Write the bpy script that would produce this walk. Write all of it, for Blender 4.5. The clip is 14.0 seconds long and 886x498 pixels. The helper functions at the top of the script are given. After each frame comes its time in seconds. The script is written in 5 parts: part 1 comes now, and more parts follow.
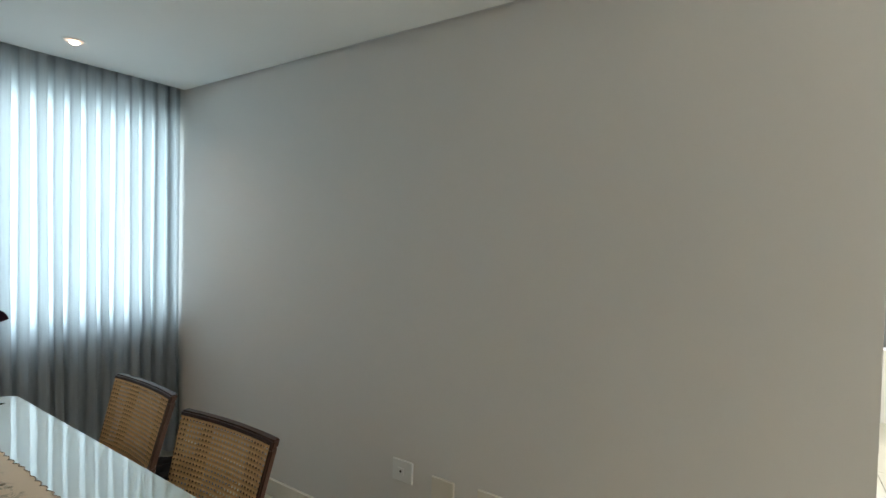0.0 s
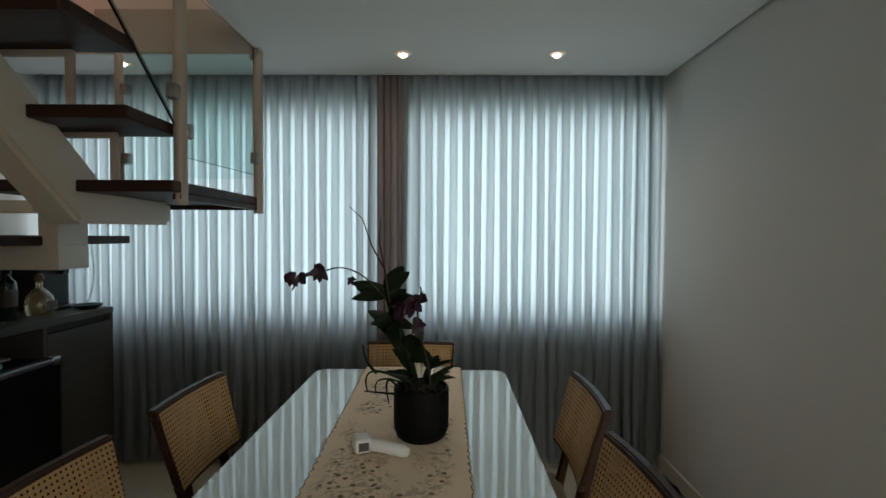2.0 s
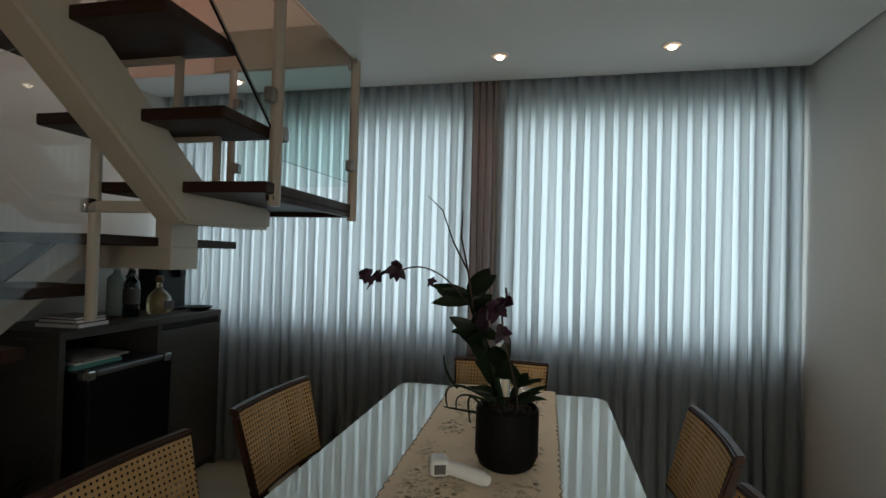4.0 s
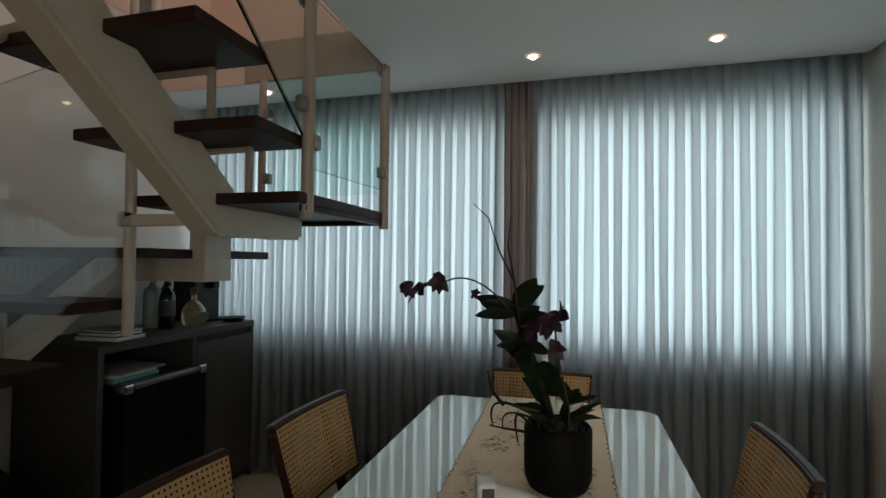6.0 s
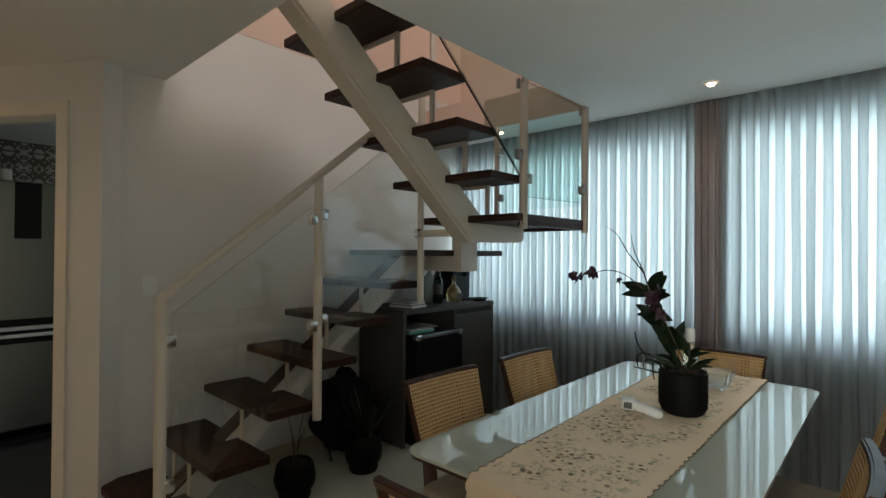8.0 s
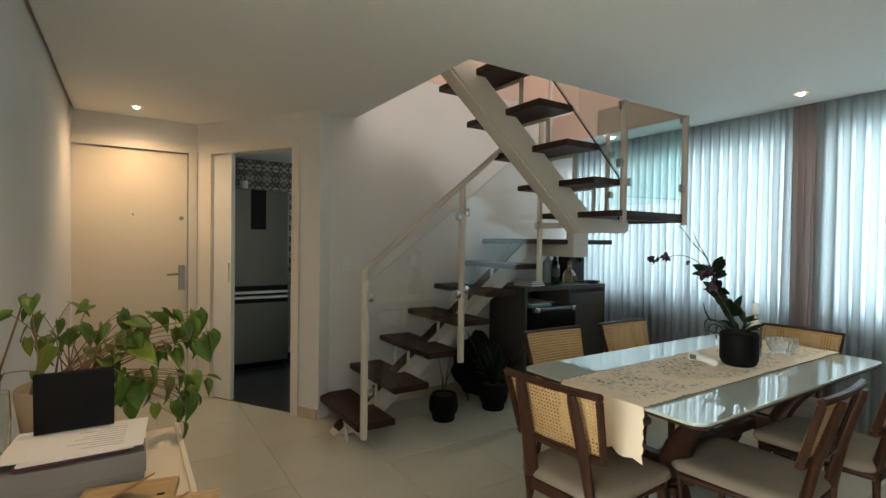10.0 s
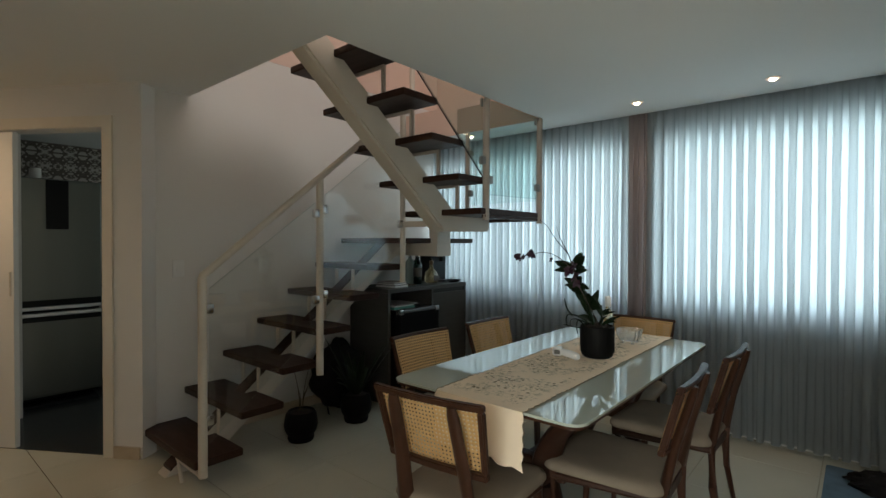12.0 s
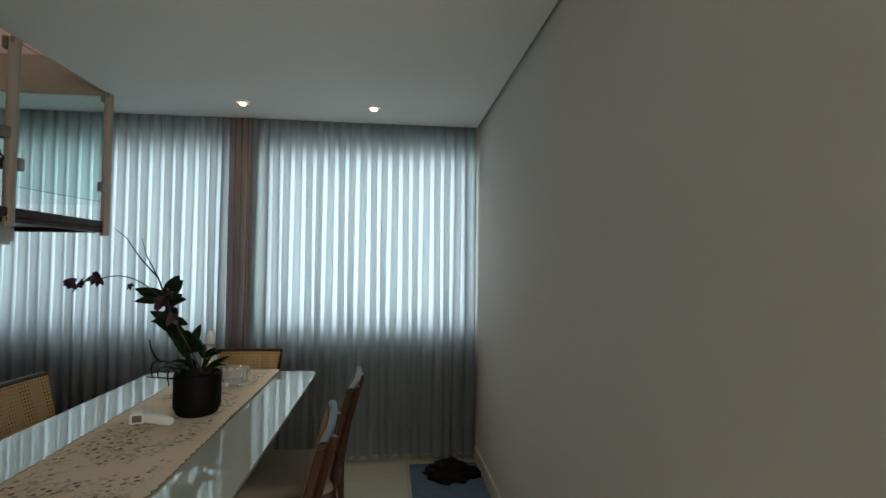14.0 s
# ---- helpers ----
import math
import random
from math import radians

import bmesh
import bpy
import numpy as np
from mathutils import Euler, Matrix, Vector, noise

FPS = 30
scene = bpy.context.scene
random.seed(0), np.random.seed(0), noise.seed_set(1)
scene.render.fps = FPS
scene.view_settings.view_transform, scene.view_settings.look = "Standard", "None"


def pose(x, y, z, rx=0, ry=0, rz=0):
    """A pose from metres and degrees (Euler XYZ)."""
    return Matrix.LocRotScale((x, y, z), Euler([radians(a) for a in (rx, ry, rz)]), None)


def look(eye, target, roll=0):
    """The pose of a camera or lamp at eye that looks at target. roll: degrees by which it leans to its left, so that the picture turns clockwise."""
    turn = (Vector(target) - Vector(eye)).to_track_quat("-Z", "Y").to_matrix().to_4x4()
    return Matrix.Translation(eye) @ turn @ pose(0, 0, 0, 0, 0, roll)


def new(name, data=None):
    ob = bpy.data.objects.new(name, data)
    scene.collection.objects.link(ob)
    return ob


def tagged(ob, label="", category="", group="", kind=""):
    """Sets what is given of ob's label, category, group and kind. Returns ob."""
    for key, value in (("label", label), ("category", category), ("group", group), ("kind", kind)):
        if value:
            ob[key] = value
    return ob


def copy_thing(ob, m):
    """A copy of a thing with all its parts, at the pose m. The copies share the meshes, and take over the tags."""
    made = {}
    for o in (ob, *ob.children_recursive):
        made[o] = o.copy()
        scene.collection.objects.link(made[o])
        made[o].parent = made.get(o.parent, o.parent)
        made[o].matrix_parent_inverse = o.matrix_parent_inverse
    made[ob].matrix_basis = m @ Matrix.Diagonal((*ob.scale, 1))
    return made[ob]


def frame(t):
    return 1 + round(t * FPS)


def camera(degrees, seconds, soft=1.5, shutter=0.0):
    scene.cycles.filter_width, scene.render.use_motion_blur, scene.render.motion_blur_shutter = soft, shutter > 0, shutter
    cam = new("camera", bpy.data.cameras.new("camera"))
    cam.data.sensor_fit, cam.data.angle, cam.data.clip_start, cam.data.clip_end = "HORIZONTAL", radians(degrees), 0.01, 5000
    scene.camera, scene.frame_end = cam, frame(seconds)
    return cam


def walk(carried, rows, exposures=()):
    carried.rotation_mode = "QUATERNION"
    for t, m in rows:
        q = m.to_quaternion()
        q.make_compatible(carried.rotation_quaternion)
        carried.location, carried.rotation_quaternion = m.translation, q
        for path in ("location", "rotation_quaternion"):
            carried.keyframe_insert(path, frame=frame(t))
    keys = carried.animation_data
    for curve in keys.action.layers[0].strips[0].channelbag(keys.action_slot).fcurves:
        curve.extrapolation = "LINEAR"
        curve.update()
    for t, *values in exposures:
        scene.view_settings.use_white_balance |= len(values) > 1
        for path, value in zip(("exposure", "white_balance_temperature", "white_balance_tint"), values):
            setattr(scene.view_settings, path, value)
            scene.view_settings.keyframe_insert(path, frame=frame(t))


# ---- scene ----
cam = camera(84.3, 14.0)
PATH = [
    (0, (0.262, 0.176, 1.452), (-0.844, 1.842, 1.399), 1.3),
    (0.5, (0.183, 0.402, 1.4), (-1.331, 1.709, 1.367), 1.2),
    (1, (0.175, 0.555, 1.401), (-1.632, 1.412, 1.355), 0.6),
    (1.5, (0.089, 0.591, 1.397), (-1.868, 1.0, 1.337), -0.0),
    (2, (0.027, 0.603, 1.402), (-1.972, 0.581, 1.349), 0.3),
    (2.5, (0.019, 0.648, 1.38), (-1.938, 0.241, 1.326), 1.0),
    (2.7, (0.008, 0.672, 1.364), (-1.932, 0.189, 1.319), 0.9),
    (5, (-0.201, 0.578, 1.335), (-2.163, 0.198, 1.423), 1.9),
    (5.5, (-0.206, 0.571, 1.338), (-2.162, 0.158, 1.417), 1.6),
    (6, (-0.182, 0.565, 1.351), (-2.111, 0.04, 1.403), 0.6),
    (6.5, (-0.089, 0.613, 1.381), (-1.959, -0.095, 1.402), -0.3),
    (7, (0.106, 0.718, 1.39), (-1.677, -0.189, 1.402), -1.0),
    (7.5, (0.332, 0.879, 1.389), (-1.309, -0.263, 1.4), -0.4),
    (8, (0.513, 1.114, 1.374), (-0.96, -0.238, 1.391), 0.4),
    (8.5, (0.697, 1.304, 1.382), (-0.626, -0.196, 1.385), 1.0),
    (10.8, (1.137, 1.859, 1.369), (0.074, 0.165, 1.329), 0.5),
    (11, (1.127, 1.825, 1.37), (-0.007, 0.179, 1.329), 0.5),
    (11.5, (1.061, 1.706, 1.377), (-0.277, 0.221, 1.332), 0.3),
    (12, (0.962, 1.558, 1.363), (-0.561, 0.263, 1.335), 0.2),
    (12.5, (0.704, 1.417, 1.352), (-0.981, 0.339, 1.356), 0.5),
    (13, (0.499, 1.319, 1.367), (-1.35, 0.556, 1.397), 0.4),
    (13.5, (0.463, 1.238, 1.392), (-1.512, 0.921, 1.434), 0.3),
    (14, (0.542, 1.268, 1.361), (-1.445, 1.484, 1.429), 0.6),
]
# seconds, stops, kelvin, tint
EXPOSURES = [(0, 1.02, 6150, 10), (0.5, 0.58, 6250, 10), (1, 0.15, 6450, 10), (1.5, 0.0, 6500, 10), (2.5, -0.05, 6550, 11), (5, -0.15, 6600, 12), (6.5, -0.05, 6600, 11), (7.5, 0.2, 6500, 10), (8.5, 0.75, 6250, 7), (11, 1.05, 6200, 6), (11.5, 0.78, 6150, 5), (12, 0.42, 6300, 8), (12.5, 0.22, 6450, 10), (13.5, 0.2, 6500, 10), (14, 0.10, 6450, 10)]
walk(cam, [(t, look(eye, target, roll)) for t, eye, target, roll in PATH], EXPOSURES)

# ---- world, lights ----
world = bpy.data.worlds.new("sky")
scene.world = world
world.use_nodes = True
wn = world.node_tree.nodes
sky = wn.new("ShaderNodeTexSky")
sky.sky_type = "NISHITA"
sky.sun_disc = False
sky.sun_elevation, sky.sun_rotation = radians(48), radians(200)
wn["Background"].inputs[1].default_value = 0.12
world.node_tree.links.new(sky.outputs[0], wn["Background"].inputs[0])


def lamp(name, kind, energy, colour, matrix, **more):
    data = bpy.data.lights.new(name, kind)
    data.energy, data.color = energy, colour
    for key, value in more.items():
        if key == "size":
            data.size = value
        elif key == "size_y":
            data.shape = "RECTANGLE"
            data.size_y = value
        elif key == "spot_size":
            data.spot_size = value
        elif key == "blend":
            data.spot_blend = value
        elif key == "radius":
            data.shadow_soft_size = value
        elif key == "angle":
            data.angle = value
        elif key == "spread":
            data.spread = radians(value)
    ob = new(name, data)
    ob.matrix_world = matrix
    return ob


SUN = look((4, 8, 9), (0, 0, 0))
lamp("sun", "SUN", 1.0, (1.0, 0.96, 0.9), SUN, angle=radians(12))
DAY = (0.77, 0.96, 1.0)
# daylight in the window openings; all but the curtained pair are out of view
lamp("daylight_window_left", "AREA", 17.8, DAY, look((-3.16, -0.877, 1.5375), (0, -0.877, 1.5375)), size=2.04, size_y=1.29, spread=150)
lamp("daylight_window_right", "AREA", 14, DAY, look((-3.16, 1.11, 1.5375), (0, 1.11, 1.5375)), size=1.5, size_y=1.29, spread=150)
# made-up side opening: fill for the table and chairs
lamp("daylight_side_window", "AREA", 80, (0.98, 0.96, 0.86), look((4.06, 2.5, 1.5), (0, 1.3, 1.0)), size=1.75, size_y=1.5)
lamp("daylight_living_room", "AREA", 17, (1.0, 0.88, 0.72), look((1.6, 5.60, 1.5), (1.6, 0, 1.3)), size=2.4, size_y=1.6)
lamp("daylight_upstairs", "AREA", 30, (1.0, 0.86, 0.74), look((-0.6, 1.98, 4.0), (-1.4, -1.9, 3.4)), size=1.6, size_y=1.2)
# kitchen daylight from an unseen window, as a free lamp without an opening
lamp("daylight_kitchen", "AREA", 5.0, (0.85, 1.0, 0.96), look((-2.55, -3.3, 1.6), (0.5, -3.3, 1.4)), size=1.2, size_y=1.0)
# recessed spots; the last is unseen, added to light the desk warm
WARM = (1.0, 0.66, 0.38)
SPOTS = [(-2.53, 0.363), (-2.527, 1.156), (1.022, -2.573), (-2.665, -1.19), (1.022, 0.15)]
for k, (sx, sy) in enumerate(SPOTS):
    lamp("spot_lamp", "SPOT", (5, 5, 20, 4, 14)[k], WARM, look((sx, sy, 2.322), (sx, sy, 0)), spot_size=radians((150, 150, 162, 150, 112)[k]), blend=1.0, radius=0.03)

# ---- materials ----


def material(name, colour, rough=0.6, metal=0.0, vary=0.12, scale=6.0, fine=90.0, bump=0.15, spec=0.5, stretch=(1, 1, 1), coat=0.0, second=None):
    """A painted, wooden, metal or fabric surface: two scales of variation, fine relief."""
    m = bpy.data.materials.new(name)
    m.use_nodes = True
    t, nt = m.node_tree, m.node_tree.nodes
    b = nt["Principled BSDF"]
    co = nt.new("ShaderNodeTexCoord")
    mp = nt.new("ShaderNodeMapping")
    mp.inputs["Scale"].default_value = stretch
    t.links.new(co.outputs["Object"], mp.inputs[0])
    big, small = nt.new("ShaderNodeTexNoise"), nt.new("ShaderNodeTexNoise")
    big.inputs["Scale"].default_value, small.inputs["Scale"].default_value = scale, fine
    big.inputs["Detail"].default_value, small.inputs["Detail"].default_value = 5, 3
    for n in (big, small):
        t.links.new(mp.outputs[0], n.inputs["Vector"])
    mix = nt.new("ShaderNodeMixRGB")
    second = second or tuple(c * (1 - 2 * vary) for c in colour)
    mix.inputs[1].default_value, mix.inputs[2].default_value = (*colour, 1), (*second, 1)
    add = nt.new("ShaderNodeMath")
    add.operation = "MULTIPLY_ADD"
    add.inputs[1].default_value, add.inputs[2].default_value = 0.35, 0.0
    ramp = nt.new("ShaderNodeMapRange")
    ramp.inputs[1].default_value, ramp.inputs[2].default_value = 0.3, 0.72
    t.links.new(big.outputs[0], ramp.inputs[0])
    t.links.new(small.outputs[0], add.inputs[0])
    t.links.new(ramp.outputs[0], add.inputs[2])
    sc = nt.new("ShaderNodeMath")
    sc.operation = "MULTIPLY"
    sc.inputs[1].default_value = 0.75
    t.links.new(add.outputs[0], sc.inputs[0])
    t.links.new(sc.outputs[0], mix.inputs[0])
    t.links.new(mix.outputs[0], b.inputs["Base Color"])
    rr = nt.new("ShaderNodeMapRange")
    rr.inputs[3].default_value, rr.inputs[4].default_value = max(0.02, rough * 0.85), min(1, rough * 1.15)
    t.links.new(big.outputs[0], rr.inputs[0])
    t.links.new(rr.outputs[0], b.inputs["Roughness"])
    b.inputs["Metallic"].default_value = metal
    b.inputs["Specular IOR Level"].default_value = spec
    b.inputs["Coat Weight"].default_value = coat
    if bump:
        bp = nt.new("ShaderNodeBump")
        bp.inputs["Strength"].default_value, bp.inputs["Distance"].default_value = bump, 0.002
        t.links.new(small.outputs[0], bp.inputs["Height"])
        t.links.new(bp.outputs[0], b.inputs["Normal"])
    return m


def glass(name, colour, rough=0.0):
    m = bpy.data.materials.new(name)
    m.use_nodes = True
    b = m.node_tree.nodes["Principled BSDF"]
    b.inputs["Base Color"].default_value = (*colour, 1)
    b.inputs["Transmission Weight"].default_value = 1
    b.inputs["Roughness"].default_value = rough
    b.inputs["IOR"].default_value = 1.46
    return m


def pane_glass(name, colour, gloss):
    """Thin clear sheet: mostly see-through, with a Fresnel mirror on it."""
    m = bpy.data.materials.new(name)
    m.use_nodes = True
    t, nt = m.node_tree, m.node_tree.nodes
    nt.remove(nt["Principled BSDF"])
    clear, shine, mix, facing, power, scale = (nt.new("ShaderNode" + k) for k in ("BsdfTransparent", "BsdfGlossy", "MixShader", "LayerWeight", "Math", "Math"))
    clear.inputs[0].default_value = (*colour, 1)
    shine.inputs["Roughness"].default_value = 0.01
    power.operation, scale.operation = "POWER", "MULTIPLY_ADD"
    power.inputs[1].default_value, scale.inputs[1].default_value, scale.inputs[2].default_value = 4.0, 0.5, gloss
    facing.inputs["Blend"].default_value = 0.5
    t.links.new(facing.outputs["Facing"], power.inputs[0])
    t.links.new(power.outputs[0], scale.inputs[0])
    t.links.new(scale.outputs[0], mix.inputs[0])
    t.links.new(clear.outputs[0], mix.inputs[1])
    t.links.new(shine.outputs[0], mix.inputs[2])
    t.links.new(mix.outputs[0], nt["Material Output"].inputs[0])
    return m


def fabric_sheer(name, colour, through_colour, share):
    m = bpy.data.materials.new(name)
    m.use_nodes = True
    t, nt = m.node_tree, m.node_tree.nodes
    nt.remove(nt["Principled BSDF"])
    d, tr, mix = nt.new("ShaderNodeBsdfDiffuse"), nt.new("ShaderNodeBsdfTranslucent"), nt.new("ShaderNodeMixShader")
    co, nz, mp, hv = nt.new("ShaderNodeTexCoord"), nt.new("ShaderNodeTexNoise"), nt.new("ShaderNodeMapping"), nt.new("ShaderNodeMixRGB")
    mp.inputs["Scale"].default_value = (1, 60, 1.2)
    nz.inputs["Scale"].default_value = 4
    t.links.new(co.outputs["Object"], mp.inputs[0])
    t.links.new(mp.outputs[0], nz.inputs["Vector"])
    hv.inputs[1].default_value = (*through_colour, 1)
    hv.inputs[2].default_value = (*[c * 0.78 for c in through_colour], 1)
    t.links.new(nz.outputs[0], hv.inputs[0])
    t.links.new(hv.outputs[0], tr.inputs[0])
    d.inputs[0].default_value = (*colour, 1)
    mix.inputs[0].default_value = share
    t.links.new(d.outputs[0], mix.inputs[1])
    t.links.new(tr.outputs[0], mix.inputs[2])
    t.links.new(mix.outputs[0], nt["Material Output"].inputs[0])
    return m


def cane():
    """Woven cane: straw strands with real round holes between them."""
    m = bpy.data.materials.new("woven_cane")
    m.use_nodes = True
    t, nt = m.node_tree, m.node_tree.nodes
    b = nt["Principled BSDF"]
    uv, sep = nt.new("ShaderNodeUVMap"), nt.new("ShaderNodeSeparateXYZ")
    t.links.new(uv.outputs[0], sep.inputs[0])

    def math_node(op, a, c=None):
        n = nt.new("ShaderNodeMath")
        n.operation = op
        for i, v in enumerate((a, c)):
            if v is None:
                continue
            if isinstance(v, (int, float)):
                n.inputs[i].default_value = v
            else:
                t.links.new(v, n.inputs[i])
        return n.outputs[0]

    pitch = 0.0150
    su = math_node("SINE", math_node("MULTIPLY", sep.outputs[0], 2 * math.pi / pitch))
    sv = math_node("SINE", math_node("MULTIPLY", sep.outputs[1], 2 * math.pi / pitch))
    s = math_node("ADD", su, sv)
    hole = math_node("GREATER_THAN", s, 1.16)
    nz = nt.new("ShaderNodeTexNoise")
    nz.inputs["Scale"].default_value = 25
    t.links.new(uv.outputs[0], nz.inputs["Vector"])
    mix = nt.new("ShaderNodeMixRGB")
    mix.inputs[1].default_value, mix.inputs[2].default_value = (0.80, 0.53, 0.25, 1), (0.70, 0.42, 0.17, 1)
    t.links.new(nz.outputs[0], mix.inputs[0])
    t.links.new(mix.outputs[0], b.inputs["Base Color"])
    b.inputs["Roughness"].default_value = 0.5
    bp = nt.new("ShaderNodeBump")
    bp.inputs["Strength"].default_value, bp.inputs["Distance"].default_value, bp.invert = 0.6, 0.002, True
    t.links.new(s, bp.inputs["Height"])
    t.links.new(bp.outputs[0], b.inputs["Normal"])
    clear, mx = nt.new("ShaderNodeBsdfTransparent"), nt.new("ShaderNodeMixShader")
    t.links.new(hole, mx.inputs[0])
    thin, both = nt.new("ShaderNodeBsdfTranslucent"), nt.new("ShaderNodeMixShader")
    t.links.new(mix.outputs[0], thin.inputs[0])
    both.inputs[0].default_value = 0.35
    t.links.new(b.outputs[0], both.inputs[1])
    t.links.new(thin.outputs[0], both.inputs[2])
    t.links.new(both.outputs[0], mx.inputs[1])
    t.links.new(clear.outputs[0], mx.inputs[2])
    t.links.new(mx.outputs[0], nt["Material Output"].inputs[0])
    return m


def glow(name, colour, strength):
    m = bpy.data.materials.new(name)
    m.use_nodes = True
    b = m.node_tree.nodes["Principled BSDF"]
    b.inputs["Emission Color"].default_value = (*colour, 1)
    b.inputs["Emission Strength"].default_value = strength
    return m


def lace():
    """Cream cotton with worked flowers: cut-out petals show darker ground."""
    m = material("embroidered_cotton", (0.87, 0.73, 0.56), 0.9, vary=0.06, scale=5, fine=500, bump=0.4, spec=0.2)
    t, nt = m.node_tree, m.node_tree.nodes
    b = nt["Principled BSDF"]
    co, sep = nt.new("ShaderNodeTexCoord"), nt.new("ShaderNodeSeparateXYZ")
    t.links.new(co.outputs["Object"], sep.inputs[0])

    def math_node(op, *args):
        n = nt.new("ShaderNodeMath")
        n.operation, n.use_clamp = op, op == "SUBTRACT"
        for i, v in enumerate(args):
            if isinstance(v, (int, float)):
                n.inputs[i].default_value = v
            else:
                t.links.new(v, n.inputs[i])
        return n.outputs[0]

    def step(value, lo, hi):
        n = nt.new("ShaderNodeMapRange")
        n.inputs[1].default_value, n.inputs[2].default_value = lo, hi
        t.links.new(value, n.inputs[0])
        return n.outputs[0]

    def texture(kind, size):
        n = nt.new("ShaderNodeTex" + kind)
        n.inputs["Scale"].default_value = size
        t.links.new(co.outputs["Object"], n.inputs["Vector"])
        return n

    # the worked part of the cloth leaves the borders and the hanging end plain
    side = math_node("ABSOLUTE", sep.outputs[1])
    field = math_node("MULTIPLY", step(side, 0.19, 0.16), step(sep.outputs[0], 0.84, 0.74))
    sprays = math_node("MULTIPLY", step(texture("Noise", 5.5).outputs[0], 0.42, 0.52), field)
    petals = texture("Voronoi", 34)
    leafy = texture("Noise", 40)
    leafy.inputs["Distortion"].default_value = 1.2
    cut = step(petals.outputs["Distance"], 0.30, 0.22)
    shade = step(leafy.outputs[0], 0.50, 0.60)
    dark = math_node("MULTIPLY", sprays, cut)
    soft = math_node("MULTIPLY", math_node("MULTIPLY", sprays, shade), 0.75)
    old = b.inputs["Base Color"].links[0].from_socket
    for amount, tone in ((soft, (0.42, 0.37, 0.26, 1)), (dark, (0.20, 0.16, 0.10, 1))):
        mix = nt.new("ShaderNodeMixRGB")
        t.links.new(amount, mix.inputs[0])
        t.links.new(old, mix.inputs[1])
        mix.inputs[2].default_value = tone
        old = mix.outputs[0]
    t.links.new(old, b.inputs["Base Color"])
    relief = nt.new("ShaderNodeBump")
    relief.inputs["Strength"].default_value, relief.inputs["Distance"].default_value = 0.7, 0.004
    t.links.new(math_node("MULTIPLY", sprays, leafy.outputs[0]), relief.inputs["Height"])
    t.links.new(b.inputs["Normal"].links[0].from_socket, relief.inputs["Normal"])
    t.links.new(relief.outputs[0], b.inputs["Normal"])
    return m


def tone_leaves(m):
    """Shifts whole leaves between dark green and yellow-green."""
    t, nt = m.node_tree, m.node_tree.nodes
    b = nt["Principled BSDF"]
    info, curve, mix = nt.new("ShaderNodeObjectInfo"), nt.new("ShaderNodeMath"), nt.new("ShaderNodeMixRGB")
    curve.operation, curve.inputs[1].default_value = "POWER", 3.5
    old = b.inputs["Base Color"].links[0].from_socket
    t.links.new(info.outputs["Random"], curve.inputs[0])
    t.links.new(curve.outputs[0], mix.inputs[0])
    t.links.new(old, mix.inputs[1])
    mix.inputs[2].default_value = (0.20, 0.25, 0.03, 1)
    t.links.new(mix.outputs[0], b.inputs["Base Color"])


def damask():
    """Kitchen tile with a pale scroll pattern on dark brown."""
    m = material("patterned_tile", (0.2, 0.17, 0.15), 0.25, vary=0.1, spec=0.5)
    t, nt = m.node_tree, m.node_tree.nodes
    b = nt["Principled BSDF"]
    co, sep, com, add, nz, gt, mix = (nt.new("ShaderNode" + k) for k in ("TexCoord", "SeparateXYZ", "CombineXYZ", "Math", "TexNoise", "MapRange", "MixRGB"))
    t.links.new(co.outputs["Object"], sep.inputs[0])
    add.operation = "ADD"
    t.links.new(sep.outputs[0], add.inputs[0])
    t.links.new(sep.outputs[1], add.inputs[1])
    for k, (socket, size) in enumerate(((add.outputs[0], 0.10), (sep.outputs[2], 0.13))):
        fold = nt.new("ShaderNodeMath")
        fold.operation = "PINGPONG"
        fold.inputs[1].default_value = size
        t.links.new(socket, fold.inputs[0])
        t.links.new(fold.outputs[0], com.inputs[k])
    nz.inputs["Scale"].default_value, nz.inputs["Detail"].default_value, nz.inputs["Distortion"].default_value = 20, 1, 1.8
    t.links.new(com.outputs[0], nz.inputs["Vector"])
    gt.inputs[1].default_value, gt.inputs[2].default_value = 0.47, 0.53
    t.links.new(nz.outputs[0], gt.inputs[0])
    mix.inputs[1].default_value, mix.inputs[2].default_value = (0.11, 0.092, 0.08, 1), (0.42, 0.38, 0.34, 1)
    t.links.new(gt.outputs[0], mix.inputs[0])
    t.links.new(mix.outputs[0], b.inputs["Base Color"])
    return m


WALL = material("wall_paint", (0.72, 0.70, 0.67), 0.85, vary=0.025, scale=1.2, fine=160, bump=0.1, spec=0.2)
CEIL = material("ceiling_paint", (0.80, 0.80, 0.78), 0.9, vary=0.015, scale=1.0, fine=120, bump=0.04, spec=0.15)
PINK = material("upstairs_pink", (0.74, 0.56, 0.47), 0.85, vary=0.03, scale=1.3, fine=150, bump=0.06, spec=0.2)
EDGEBROWN = material("brown_edge_paint", (0.40, 0.31, 0.245), 0.7, vary=0.06, scale=3, fine=90, bump=0.06, spec=0.2)
CREAM = material("cream_lacquer", (0.74, 0.66, 0.53), 0.4, vary=0.03, scale=2, fine=60, bump=0.05)
TRIM = material("trim_paint", (0.72, 0.67, 0.58), 0.5, vary=0.03, scale=3, fine=80, bump=0.05)
STONE = material("marble_skirting", (0.55, 0.45, 0.33), 0.3, vary=0.15, scale=7, fine=60, bump=0.05)
